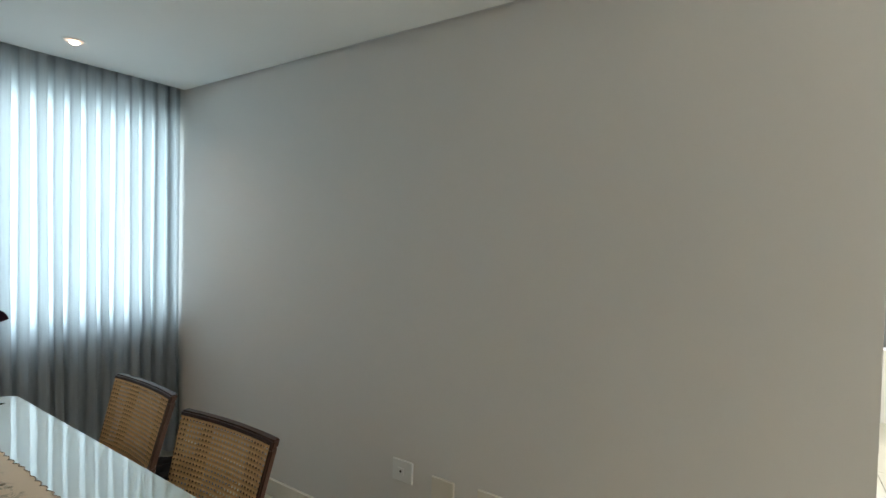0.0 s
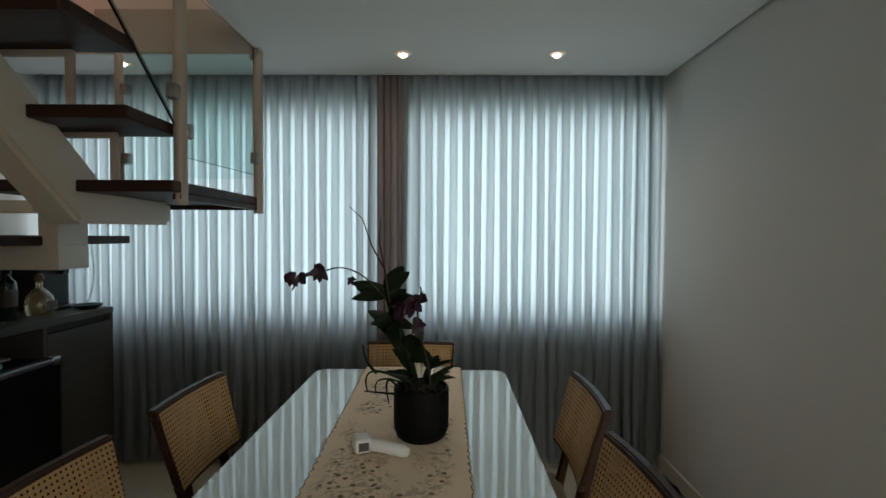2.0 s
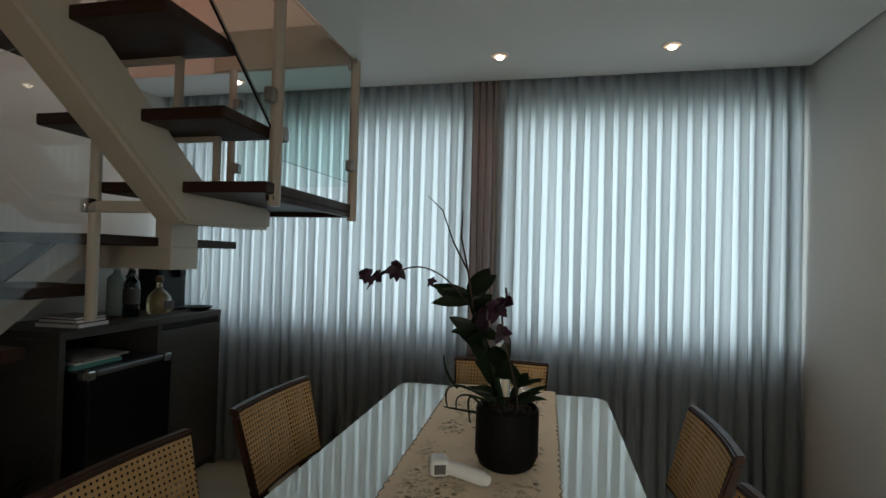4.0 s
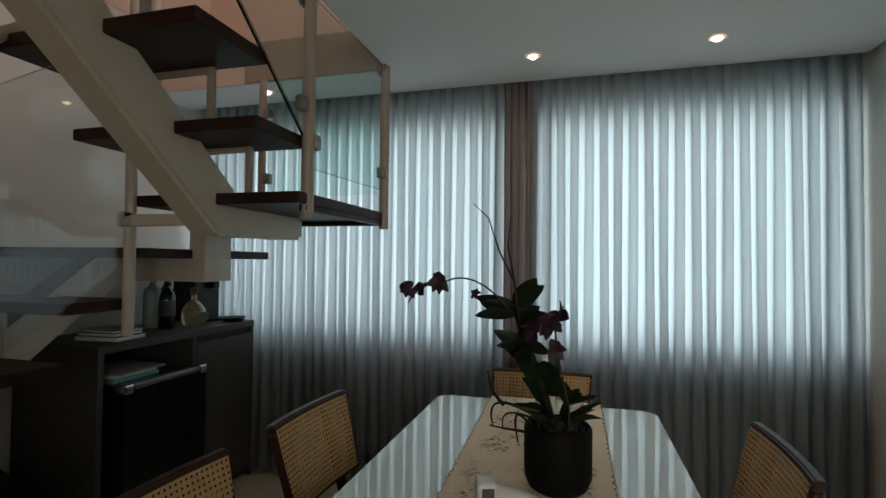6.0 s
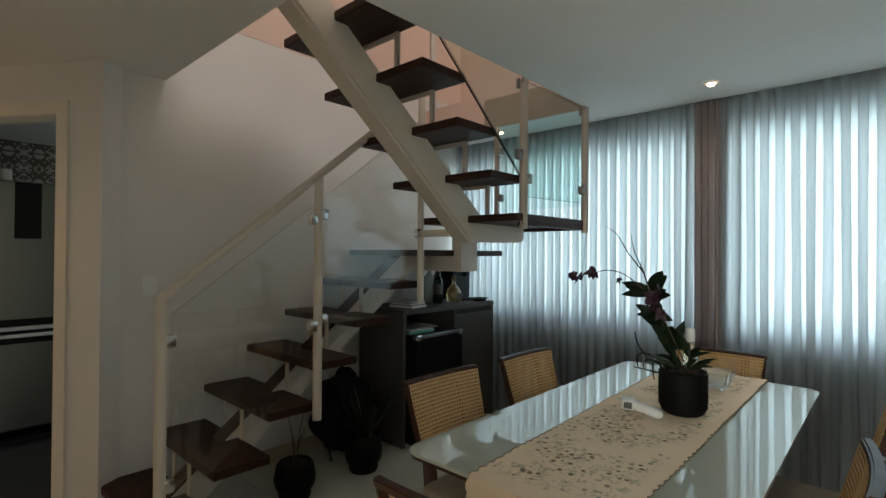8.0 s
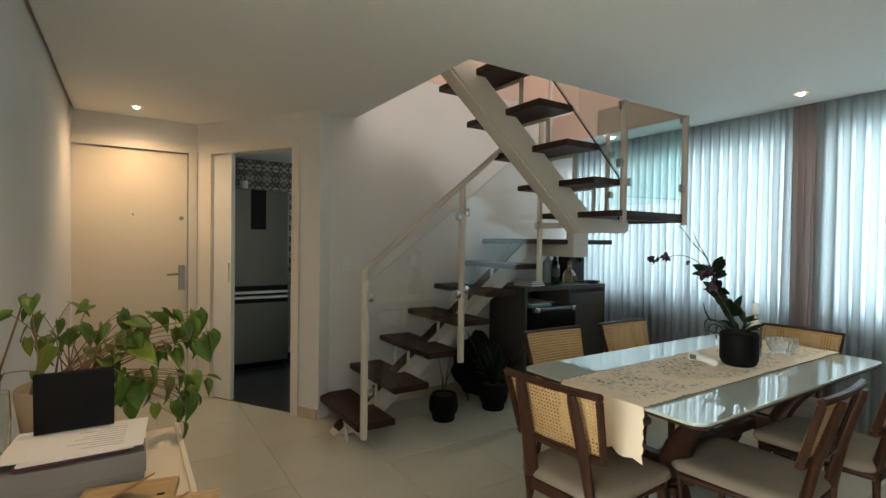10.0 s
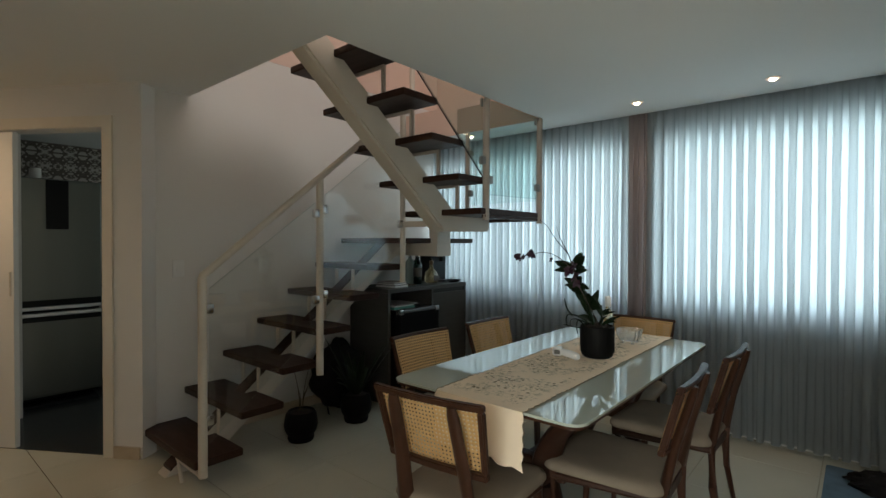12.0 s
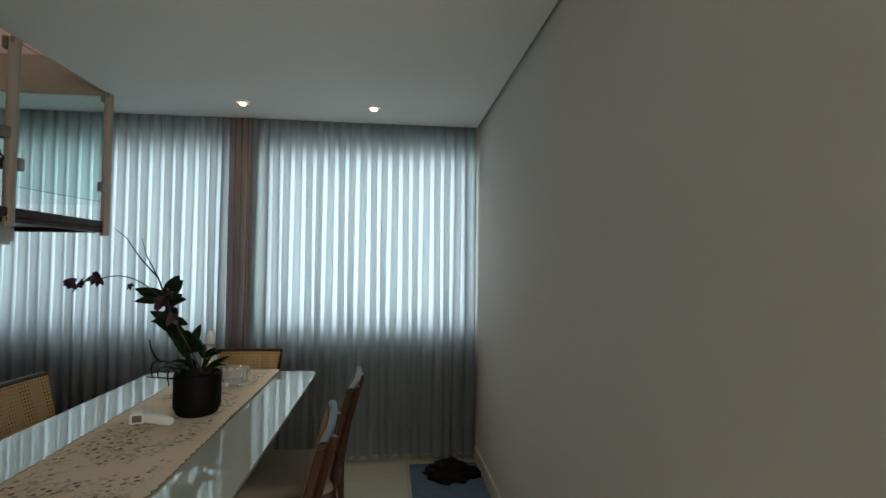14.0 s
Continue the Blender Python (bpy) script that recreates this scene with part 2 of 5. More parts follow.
TILE = material("porcelain_tile", (0.59, 0.57, 0.47), 0.16, vary=0.05, scale=2.2, fine=30, bump=0.02, coat=0.2)
GROUT = material("grout", (0.40, 0.37, 0.31), 0.9, vary=0.1)
DARKFLOOR = material("dark_kitchen_tile", (0.03, 0.03, 0.032), 0.2, vary=0.2)
STEELPAINT = material("cream_painted_steel", (0.62, 0.56, 0.475), 0.42, vary=0.05, scale=3, fine=70, bump=0.06)
TREAD = material("dark_hardwood", (0.042, 0.018, 0.011), 0.46, vary=0.25, scale=3, fine=26, bump=0.12, stretch=(9, 1, 9), spec=0.2)
WALNUT = material("walnut_wood", (0.060, 0.025, 0.014), 0.38, vary=0.25, scale=4, fine=40, bump=0.1, stretch=(6, 6, 1), spec=0.25)
CHROME = material("chrome", (0.75, 0.75, 0.75), 0.18, metal=1.0, vary=0.03, bump=0.0)
STEEL = material("brushed_steel", (0.23, 0.24, 0.22), 0.34, metal=1.0, vary=0.08, scale=3, fine=120, stretch=(1, 1, 0.03), bump=0.05)
BLACK = material("black_plastic", (0.007, 0.007, 0.008), 0.3, vary=0.2, spec=0.25)
PALEEDGE = material("pale_glass_edge", (0.42, 0.47, 0.43), 0.2, vary=0.05)
GLASSEDGE = material("glass_edge", (0.10, 0.16, 0.14), 0.2, vary=0.05)
BLACKMATT = material("black_cloth", (0.014, 0.013, 0.014), 0.9, vary=0.3, fine=200, bump=0.5, spec=0.2)
CABINET = material("grey_laminate", (0.070, 0.066, 0.060), 0.5, vary=0.08, scale=4, fine=60, stretch=(1, 1, 8), bump=0.05, spec=0.3)
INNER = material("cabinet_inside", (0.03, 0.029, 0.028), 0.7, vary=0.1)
LINEN = material("beige_linen", (0.25, 0.205, 0.155), 0.95, vary=0.08, scale=9, fine=420, bump=0.5, spec=0.15)
TOPGLASS = material("pale_green_lacquered_glass", (0.50, 0.55, 0.49), 0.02, vary=0.01, scale=1, fine=4, bump=0.0, spec=0.75, coat=0.5)
CANE = cane()
LACE = lace()
DAMASK = damask()
WHITE = material("white_plastic", (0.75, 0.75, 0.73), 0.35, vary=0.02, bump=0.02)
PAPER = material("white_paper", (0.78, 0.76, 0.74), 0.9, vary=0.03, bump=0.05, spec=0.1)
GREYBOX = material("grey_cardboard", (0.25, 0.225, 0.21), 0.7, vary=0.06, fine=200, bump=0.1)
DESKTOP = material("pale_laminate", (0.78, 0.68, 0.54), 0.4, vary=0.04, scale=3, fine=60, stretch=(8, 1, 1), bump=0.04)
RAWWOOD = material("raw_pine_board", (0.50, 0.33, 0.16), 0.6, vary=0.12, scale=5, fine=50, stretch=(1, 9, 1), bump=0.1)
DARKWOOD = material("carved_dark_wood", (0.07, 0.034, 0.02), 0.4, vary=0.3, scale=14, fine=80, bump=0.4)
LEAF = material("pothos_leaf", (0.014, 0.050, 0.007), 0.42, vary=0.3, scale=1.6, fine=9, bump=0.15, spec=0.3, second=(0.10, 0.16, 0.018))
tone_leaves(LEAF)
VINE = material("tan_vine", (0.30, 0.17, 0.09), 0.6, vary=0.25, scale=20)
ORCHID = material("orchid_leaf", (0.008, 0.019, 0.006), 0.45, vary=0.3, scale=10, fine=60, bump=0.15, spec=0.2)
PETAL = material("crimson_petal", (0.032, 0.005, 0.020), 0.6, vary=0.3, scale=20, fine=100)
STEM = material("plant_stem", (0.09, 0.07, 0.03), 0.6, vary=0.3, scale=20)
TWIG = material("dry_twig", (0.06, 0.035, 0.025), 0.8, vary=0.3, scale=20)
POT = material("dark_glazed_ceramic", (0.006, 0.006, 0.006), 0.6, vary=0.25, scale=12, fine=90, bump=0.2, spec=0.12)
SOIL = material("bark_soil", (0.03, 0.02, 0.014), 0.95, vary=0.4, scale=40, fine=150, bump=0.8)
TERRA = material("beige_ceramic", (0.50, 0.38, 0.25), 0.6, vary=0.1, scale=8)
RUG = material("blue_terry_mat", (0.13, 0.20, 0.27), 0.95, vary=0.15, scale=12, fine=300, bump=0.8, spec=0.1)
TEAL = material("teal_folder", (0.12, 0.36, 0.32), 0.5, vary=0.05)
BOTTLEGREEN = material("dark_green_bottle", (0.006, 0.022, 0.018), 0.08, vary=0.1, bump=0, coat=0.4)
BOTTLEPALE = material("frosted_pale_bottle", (0.42, 0.50, 0.46), 0.25, vary=0.05, bump=0)
AMBER = material("amber_liquor_bottle", (0.80, 0.66, 0.38), 0.1, vary=0.1, bump=0, coat=0.4)
for m_, w_ in ((AMBER, 0.75), (BOTTLEGREEN, 0.4), (BOTTLEPALE, 0.5)):
    m_.node_tree.nodes["Principled BSDF"].inputs["Transmission Weight"].default_value = w_
LABEL = material("dark_paper_label", (0.10, 0.095, 0.085), 0.7, vary=0.1)
HEM = material("brown_thread", (0.30, 0.21, 0.12), 0.9, vary=0.3, scale=60)
CORK = material("cork_stopper", (0.16, 0.09, 0.045), 0.7, vary=0.2, scale=30)
CLEAR = glass("clear_glass", (0.96, 1.0, 0.98))
CUTGLASS = material("cut_glass", (0.92, 0.95, 0.95), 0.12, vary=0.05, scale=30, fine=90, bump=0.5, coat=0.6)
CUTGLASS.node_tree.nodes["Principled BSDF"].inputs["Transmission Weight"].default_value = 0.9
# darker copy of the cream steel for landing posts and upper brackets
TAUPE = material("taupe_steel", (0.38, 0.32, 0.265), 0.42, vary=0.06, scale=3, fine=70, bump=0.06)
LOCKDARK = material("dark_anodised_edge", (0.22, 0.22, 0.225), 0.35, metal=0.7, vary=0.08)
LOCK = material("satin_steel", (0.30, 0.29, 0.27), 0.4, metal=0.9, vary=0.08)
PANE = pane_glass("balustrade_glass", (0.985, 0.995, 0.99), 0.075)
TINT = pane_glass("balustrade_green_glass", (0.92, 0.975, 0.965), 0.02)
SHEER = fabric_sheer("grey_sheer_fabric", (0.25, 0.268, 0.275), (0.73, 0.77, 0.79), 0.62)
DENSE = fabric_sheer("mauve_grey_fabric", (0.34, 0.285, 0.28), (0.34, 0.29, 0.29), 0.35)
BULB = glow("lamp_glow", (1.0, 0.76, 0.52), 7)
# self-glowing colour that imitates the lens halo of the spots
HALO = glow("halo_glow", (1.0, 0.50, 0.24), 0.35)

# ---- building helpers ----


def thing(name, label, category, at=(0, 0, 0), group="", kind=""):
    ob = new(name)
    ob.location = at
    ob.empty_display_size = 0.05
    return tagged(ob, label, category, group, kind)


def base_of(ob):
    p = Vector((0, 0, 0))
    while ob is not None:
        p += ob.location
        ob = ob.parent
    return p


def part(name, bm, mat, parent=None, label="", smooth=False):
    """Links a bmesh, drawn in world places, as one mesh object under parent."""
    bmesh.ops.recalc_face_normals(bm, faces=bm.faces)
    if parent is not None:
        bmesh.ops.translate(bm, verts=bm.verts, vec=-base_of(parent))
    me = bpy.data.meshes.new(name)
    bm.to_mesh(me)
    bm.free()
    me.materials.append(mat)
    if smooth:
        for p in me.polygons:
            p.use_smooth = True
        me.set_sharp_from_angle(angle=radians(35))
    ob = new(name, me)
    if parent is not None:
        ob.parent = parent
    if label:
        ob["label"] = label
    return ob


def solid(name, bm, mat, label, category="", kind="", group="", smooth=False):
    return tagged(part(name, bm, mat, None, "", smooth), label, category, group, kind)


def box(bm, x0, x1, y0, y1, z0, z1, bevel=0.0, seg=2, m=None):
    g = bmesh.ops.create_cube(bm, size=1)
    vs = g["verts"]
    bmesh.ops.scale(bm, verts=vs, vec=(abs(x1 - x0), abs(y1 - y0), abs(z1 - z0)))
    bmesh.ops.translate(bm, verts=vs, vec=((x0 + x1) / 2, (y0 + y1) / 2, (z0 + z1) / 2))
    if bevel:
        es = list({e for v in vs for e in v.link_edges})
        r = bmesh.ops.bevel(bm, geom=es, offset=bevel, segments=seg, affect="EDGES", profile=0.5)
        vs = list({v for f in r["faces"] for v in f.verts} | {v for v in vs if v.is_valid})
    if m is not None:
        bmesh.ops.transform(bm, matrix=m, verts=vs)
    return bm


def boxes(*args, bevel=0.0):
    bm = bmesh.new()
    for a in args:
        box(bm, *a, bevel=bevel)
    return bm


def tube(bm, points, radii, seg=10, flat=1.0):
    """A round bar along points; radii one or one a point."""
    pts = [Vector(p) for p in points]
    if isinstance(radii, (int, float)):
        radii = [radii] * len(pts)
    rings = []
    up = Vector((0, 0, 1))
    for i, p in enumerate(pts):
        d = (pts[min(i + 1, len(pts) - 1)] - pts[max(i - 1, 0)]).normalized()
        a = d.cross(up)
        if a.length < 0.05:
            a = d.cross(Vector((1, 0, 0)))
        a.normalize()
        b = d.cross(a).normalized()
        rings.append([bm.verts.new(p + (a * math.cos(k * 2 * math.pi / seg) + b * math.sin(k * 2 * math.pi / seg) * flat) * radii[i]) for k in range(seg)])
    for r, s in zip(rings, rings[1:]):
        for k in range(seg):
            bm.faces.new((r[k], r[(k + 1) % seg], s[(k + 1) % seg], s[k]))
    bm.faces.new(rings[0])
    bm.faces.new(rings[-1])
    return bm


def lathe(bm, x, y, profile, seg=24):
    """A turned body: profile of (radius, z)."""
    rings = []
    for r, z in profile:
        rings.append([bm.verts.new((x + r * math.cos(k * 2 * math.pi / seg), y + r * math.sin(k * 2 * math.pi / seg), z)) for k in range(seg)])
    for r, s in zip(rings, rings[1:]):
        for k in range(seg):
            bm.faces.new((r[k], r[(k + 1) % seg], s[(k + 1) % seg], s[k]))
    bm.faces.new(rings[0])
    bm.faces.new(rings[-1])
    return bm


def prism(bm, outline, lo, hi, axis="z"):
    """An outline of (a, b) pairs drawn out between lo and hi along an axis."""
    def at(a, b, c):
        return {"z": (a, b, c), "y": (a, c, b), "x": (c, a, b)}[axis]
    low = [bm.verts.new(at(a, b, lo)) for a, b in outline]
    top = [bm.verts.new(at(a, b, hi)) for a, b in outline]
    n = len(outline)
    bm.faces.new(low)
    bm.faces.new(top)
    for k in range(n):
        bm.faces.new((low[k], low[(k + 1) % n], top[(k + 1) % n], top[k]))
    return bm


def rounded(x0, x1, y0, y1, r, n=6):
    out = []
    for cx, cy, a in ((x1 - r, y1 - r, 0), (x0 + r, y1 - r, 90), (x0 + r, y0 + r, 180), (x1 - r, y0 + r, 270)):
        for k in range(n + 1):
            w = radians(a + 90 * k / n)
            out.append((cx + r * math.cos(w), cy + r * math.sin(w)))
    return out


def bend(p0, p1, p2, n=8):
    p0, p1, p2 = Vector(p0), Vector(p1), Vector(p2)
    return [p0 * (1 - k / n) ** 2 + p1 * 2 * (k / n) * (1 - k / n) + p2 * (k / n) ** 2 for k in range(n + 1)]


# ---- structure ----
H = 2.345
XC, YR, YS, XL, YE = -2.925, 1.897, -1.92, 1.445, -2.95
S = "structure"
solid("floor_slab", boxes((-3.3, 4.1, -4.6, 5.8, -0.2, -0.012)), GROUT, "grey grout bed under the floor tiles", kind=S)
solid("wall_window_side", boxes((-3.2, -3.02, -4.4, 2.05, 0, 0.89), (-3.2, -3.02, -4.4, 2.05, 2.185, 2.6), (-3.2, -3.02, -4.4, -1.92, 0.89, 2.185),
      (-3.2, -3.02, 0.165, 0.34, 0.89, 2.185), (-3.2, -3.02, 1.88, 2.05, 0.89, 2.185)), WALL, "pale painted wall with two wide windows behind curtains", kind=S)
solid("wall_right", boxes((-3.02, 0.525, YR, YR + 0.13, 0, 2.6)), WALL, "plain off-white painted dining room wall", kind=S)
solid("wall_stair", boxes((-3.02, -0.12, YS - 0.13, YS, 0, 5.2)), WALL, "off-white painted wall beside the open staircase", kind=S)
solid("wall_left", boxes((XL, XL + 0.13, YE, 1.05, 0, 2.6)), WALL, "off-white painted wall beside the desk", kind=S)
# wall with the entrance door
solid("wall_entrance", boxes((0.45, 0.637, YE - 0.13, YE, 0, 2.6), (0.637, XL, YE - 0.13, YE, 2.09, 2.6), (0.2, XL + 0.13, YE - 0.4, YE - 0.36, 0, 2.6)), WALL, "off-white painted wall round the entrance door", kind=S)
# slanted wall with the kitchen opening
KA, KB = Vector((0.57, -2.95)), Vector((-0.13, -1.85))
KD = (KB - KA).normalized()
KN = Vector((KD.y, -KD.x))
if KN.x < 0:
    KN = -KN
KLEN = (KB - KA).length


def slanted(bm, a, b, out, inn, z0, z1):
    """A block along the slanted wall, a to b metres from its entrance end; out towards the room."""
    q = [KA + KD * a + KN * out, KA + KD * b + KN * out, KA + KD * b + KN * inn, KA + KD * a + KN * inn]
    prism(bm, [(v.x, v.y) for v in q], z0, z1)
    return bm


OPEN0, OPEN1, OPENH = 0.183, KLEN - 0.245, 2.075
bm = bmesh.new()
slanted(bm, -0.08, OPEN0, 0, -0.12, 0, 2.6)
slanted(bm, OPEN1, KLEN + 0.02, 0, -0.12, 0, 2.6)
slanted(bm, OPEN0, OPEN1, 0, -0.12, OPENH, 2.6)
solid("wall_slanted", bm, WALL, "slanted off-white wall with the open kitchen doorway", kind=S)
bm = bmesh.new()
slanted(bm, OPEN0 - 0.07, OPEN0 - 0.002, 0.014, 0.0, 0, OPENH + 0.07)
slanted(bm, OPEN1 + 0.002, OPEN1 + 0.07, 0.014, 0.0, 0, OPENH + 0.07)
slanted(bm, OPEN0 - 0.002, OPEN1 + 0.002, 0.014, 0.0, OPENH + 0.002, OPENH + 0.07)
solid("trim_kitchen_doorway", bm, TRIM, "cream painted architrave round the kitchen doorway", kind=S)
# ceiling of the dining room, with the stair void left open
solid("ceiling", boxes((-2.868, XL - 0.022, -0.38, YR - 0.022, H, 2.62), (-0.46, XL - 0.022, -2.95, -0.38, H, 2.62), (-2.868, -2.55, YS, -0.38, H, 2.62), (-3.02, -2.868, YS, YR - 0.022, H + 0.09, 2.62)), CEIL, "white plaster ceiling with an open stair void", kind=S)
solid("ceiling_gap", boxes((-3.02, XL, YR - 0.022, YR, H + 0.05, 2.62), (XL - 0.022, XL, -2.95, YR - 0.022, H + 0.05, 2.62)), CEIL, "narrow shadow gap along the ceiling edge", kind=S)
solid("kitchen_ceiling", boxes((-3.02, 1.4, -4.4, -3.35, 2.30, 2.62), (-3.02, -0.14, -3.35, -2.05, 2.30, 2.62), (-0.14, 0.40, -3.35, -2.96, 2.30, 2.62)), CEIL, "white kitchen ceiling", kind=S)
# living room behind the walker, unseen; side opening made up to let fill in
solid("wall_living_room", boxes((-1.6, 0.3, 5.5, 5.65, 0, 2.6), (2.9, 4.0, 5.5, 5.65, 0, 2.6), (0.3, 2.9, 5.5, 5.65, 0, 0.6), (0.3, 2.9, 5.5, 5.65, 2.35, 2.6),
      (-1.75, -1.6, 2.03, 5.65, 0, 2.6), (4.0, 4.13, 3.4, 5.65, 0, 2.6), (4.0, 4.13, 0.92, 1.6, 0, 2.6), (4.0, 4.13, 1.6, 3.4, 0, 0.7), (4.0, 4.13, 1.6, 3.4, 2.3, 2.6), (XL + 0.13, 4.0, 0.92, 1.05, 0, 2.6)), WALL, "off-white living room walls", kind=S)
solid("living_room_ceiling", boxes((-1.6, XL, YR + 0.0, 5.5, H + 0.006, 2.62), (XL, 4.0, 1.05, 5.5, H + 0.006, 2.62)), CEIL, "white living room ceiling", kind=S)
# upper storey round the void
solid("upstairs_wall", boxes((-3.2, -3.02, YS, 2.05, 2.62, 5.2), (-3.02, 1.6, 2.05, 2.2, 2.62, 3.3), (-3.02, 1.6, 2.05, 2.2, 4.7, 5.2), (-3.02, -1.6, 2.05, 2.2, 3.3, 4.7), (0.4, 1.6, 2.05, 2.2, 3.3, 4.7), (1.6, 1.75, YS - 0.1, 2.2, 2.62, 5.2),
      (-0.12, 1.6, YS - 0.13, YS, 2.62, 5.2)), PINK, "warm pink-beige upstairs walls", kind=S)
solid("upstairs_ceiling", boxes((-3.2, 1.75, YS - 0.13, 2.2, 5.2, 5.3)), CEIL, "white upstairs ceiling", kind=S)
# thin pink-beige sheet over the off-white stair wall, from 2.75 m up
solid("upstairs_stair_wall_face", boxes((-3.02, -0.12, YS, YS + 0.004, 2.75, 5.2)), PINK, "warm pink-beige sheet over the wall above the stair", kind=S)
solid("void_edge", boxes((-2.55, -2.545, YS + 0.004, -0.384, H + 0.003, 2.62)), PINK, "warm pink-beige edge of the stair void", kind=S)
solid("void_upstand", boxes((-2.5445, -2.53, -1.25, -0.384, H + 0.003, 2.575), bevel=0.006), EDGEBROWN, "brown edge board along the stair void", kind=S)
# kitchen shell
solid("kitchen_wall", boxes((-3.02, 1.4, -4.5, -4.36, 0, 2.6), (1.0, 1.1, -4.4, -3.36, 0, 2.6)), DAMASK, "kitchen wall of dark tiles with pale scroll pattern", kind=S)
ka, kb = KA - KN * 0.02, KB - KN * 0.02
solid("kitchen_floor", prism(bmesh.new(), [(kb.x, kb.y), (-0.3, -2.06), (-3.02, -2.06), (-3.02, -4.4), (1.0, -4.4), (1.0, -3.36), (0.45, -3.09), (ka.x, ka.y)], -0.011, 0.003), DARKFLOOR, "black polished kitchen floor", kind=S)
# skirting
bm = boxes((-3.0, 0.525, YR - 0.014, YR, 0.0, 0.09))
solid("baseboard_right", bm, TRIM, "pale painted skirting along the dining room wall", kind=S)
bm = boxes((-2.9, -0.13, YS, YS + 0.014, 0.0, 0.075))
slanted(bm, OPEN1 + 0.071, KLEN + 0.006, 0.014, 0.0, 0.0, 0.075)
solid("baseboard_stair", bm, STONE, "brown marble skirting beside the stairs", kind=S)
solid("baseboard_left", boxes((XL - 0.014, XL, -2.94, 1.05, 0, 0.075)), STONE, "brown marble skirting along the desk wall", kind=S)

# window frames behind the curtains
for n, (ya, yb) in enumerate(((-1.92, 0.165), (0.34, 1.88))):
    w = thing("window_%d" % (n + 1), "aluminium sliding window behind the sheer curtain", "window", (-3.1, (ya + yb) / 2, 0.89), kind=S)
    part("window_frame", boxes((-3.13, -3.06, ya, yb, 0.89, 0.93), (-3.13, -3.06, ya, yb, 2.145, 2.185), (-3.13, -3.06, ya, ya + 0.04, 0.93, 2.145), (-3.13, -3.06, yb - 0.04, yb, 0.93, 2.145), bevel=0.003), WHITE, w)

# entrance door
d = thing("door_1", "closed cream lacquered entrance door with steel handle", "door", (1.04, YE, 0), kind=S)
part("leaf", boxes((0.645, 1.4445, YE - 0.05, YE - 0.012, 0.006, 2.08), bevel=0.003), CREAM, d)
bm = boxes((0.575, 0.637, YE, YE + 0.014, 0, 2.15), (0.637, XL, YE, YE + 0.014, 2.086, 2.15), bevel=0.002)
part("door_frame", bm, TRIM, d)
bm = bmesh.new()
box(bm, 0.662, 0.712, YE - 0.012, YE - 0.002, 0.92, 1.13, bevel=0.003)
h = part("door_handle", bm, LOCK, d, "chrome lever handle on a long plate")
bm = bmesh.new()
tube(bm, [(0.692, YE - 0.004, 1.06), (0.692, YE + 0.045, 1.06), (0.70, YE + 0.05, 1.06), (0.80, YE + 0.05, 1.055)], 0.009)
part("lever", bm, LOCK, h, smooth=True)
bm = bmesh.new()
tube(bm, [(0.69, YE - 0.012, 1.53), (0.69, YE + 0.006, 1.53)], 0.018, 16)
part("lock_cylinder", bm, LOCK, d, "round chrome upper lock", smooth=True)
bm = bmesh.new()
tube(bm, [(0.69, YE - 0.012, 0.42), (0.69, YE + 0.006, 0.42)], 0.016, 16)
part("lock_cylinder", bm, LOCK, d, "round chrome lower lock", smooth=True)
bm = bmesh.new()
tube(bm, [(1.04, YE - 0.012, 1.55), (1.04, YE + 0.002, 1.55)], 0.008, 12)
part("peephole", bm, LOCK, d, smooth=True)
# sliding kitchen door, pushed aside
d = thing("door_2", "white sliding kitchen door pushed aside", "door", (0.4, -2.9, 0), kind=S)
bm = bmesh.new()
slanted(bm, OPEN0 + 0.001, OPEN0 + 0.205, -0.016, -0.051, 0.006, OPENH - 0.004)
part("leaf", bm, WHITE, d)
bm = bmesh.new()
slanted(bm, OPEN0 + 0.176, OPEN0 + 0.190, -0.0158, -0.012, 1.0, 1.16)
part("finger_pull", bm, CHROME, d)

# recessed ceiling spots, with the unseen one added over the desk
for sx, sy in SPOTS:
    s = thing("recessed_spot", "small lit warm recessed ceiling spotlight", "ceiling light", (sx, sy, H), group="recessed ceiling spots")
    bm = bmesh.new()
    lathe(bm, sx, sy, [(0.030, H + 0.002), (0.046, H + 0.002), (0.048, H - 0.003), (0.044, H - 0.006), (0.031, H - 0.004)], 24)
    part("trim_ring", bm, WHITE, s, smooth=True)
    # ring that glows by itself in place of the halo
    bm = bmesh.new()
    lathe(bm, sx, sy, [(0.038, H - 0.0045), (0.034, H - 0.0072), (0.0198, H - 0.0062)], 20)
    part("reflector", bm, HALO, s, "warm glowing ring imitating the halo round the lamp", smooth=True)
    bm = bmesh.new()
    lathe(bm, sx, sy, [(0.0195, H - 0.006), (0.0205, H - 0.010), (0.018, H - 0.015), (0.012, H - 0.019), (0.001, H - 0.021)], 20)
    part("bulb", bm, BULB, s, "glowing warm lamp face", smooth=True)


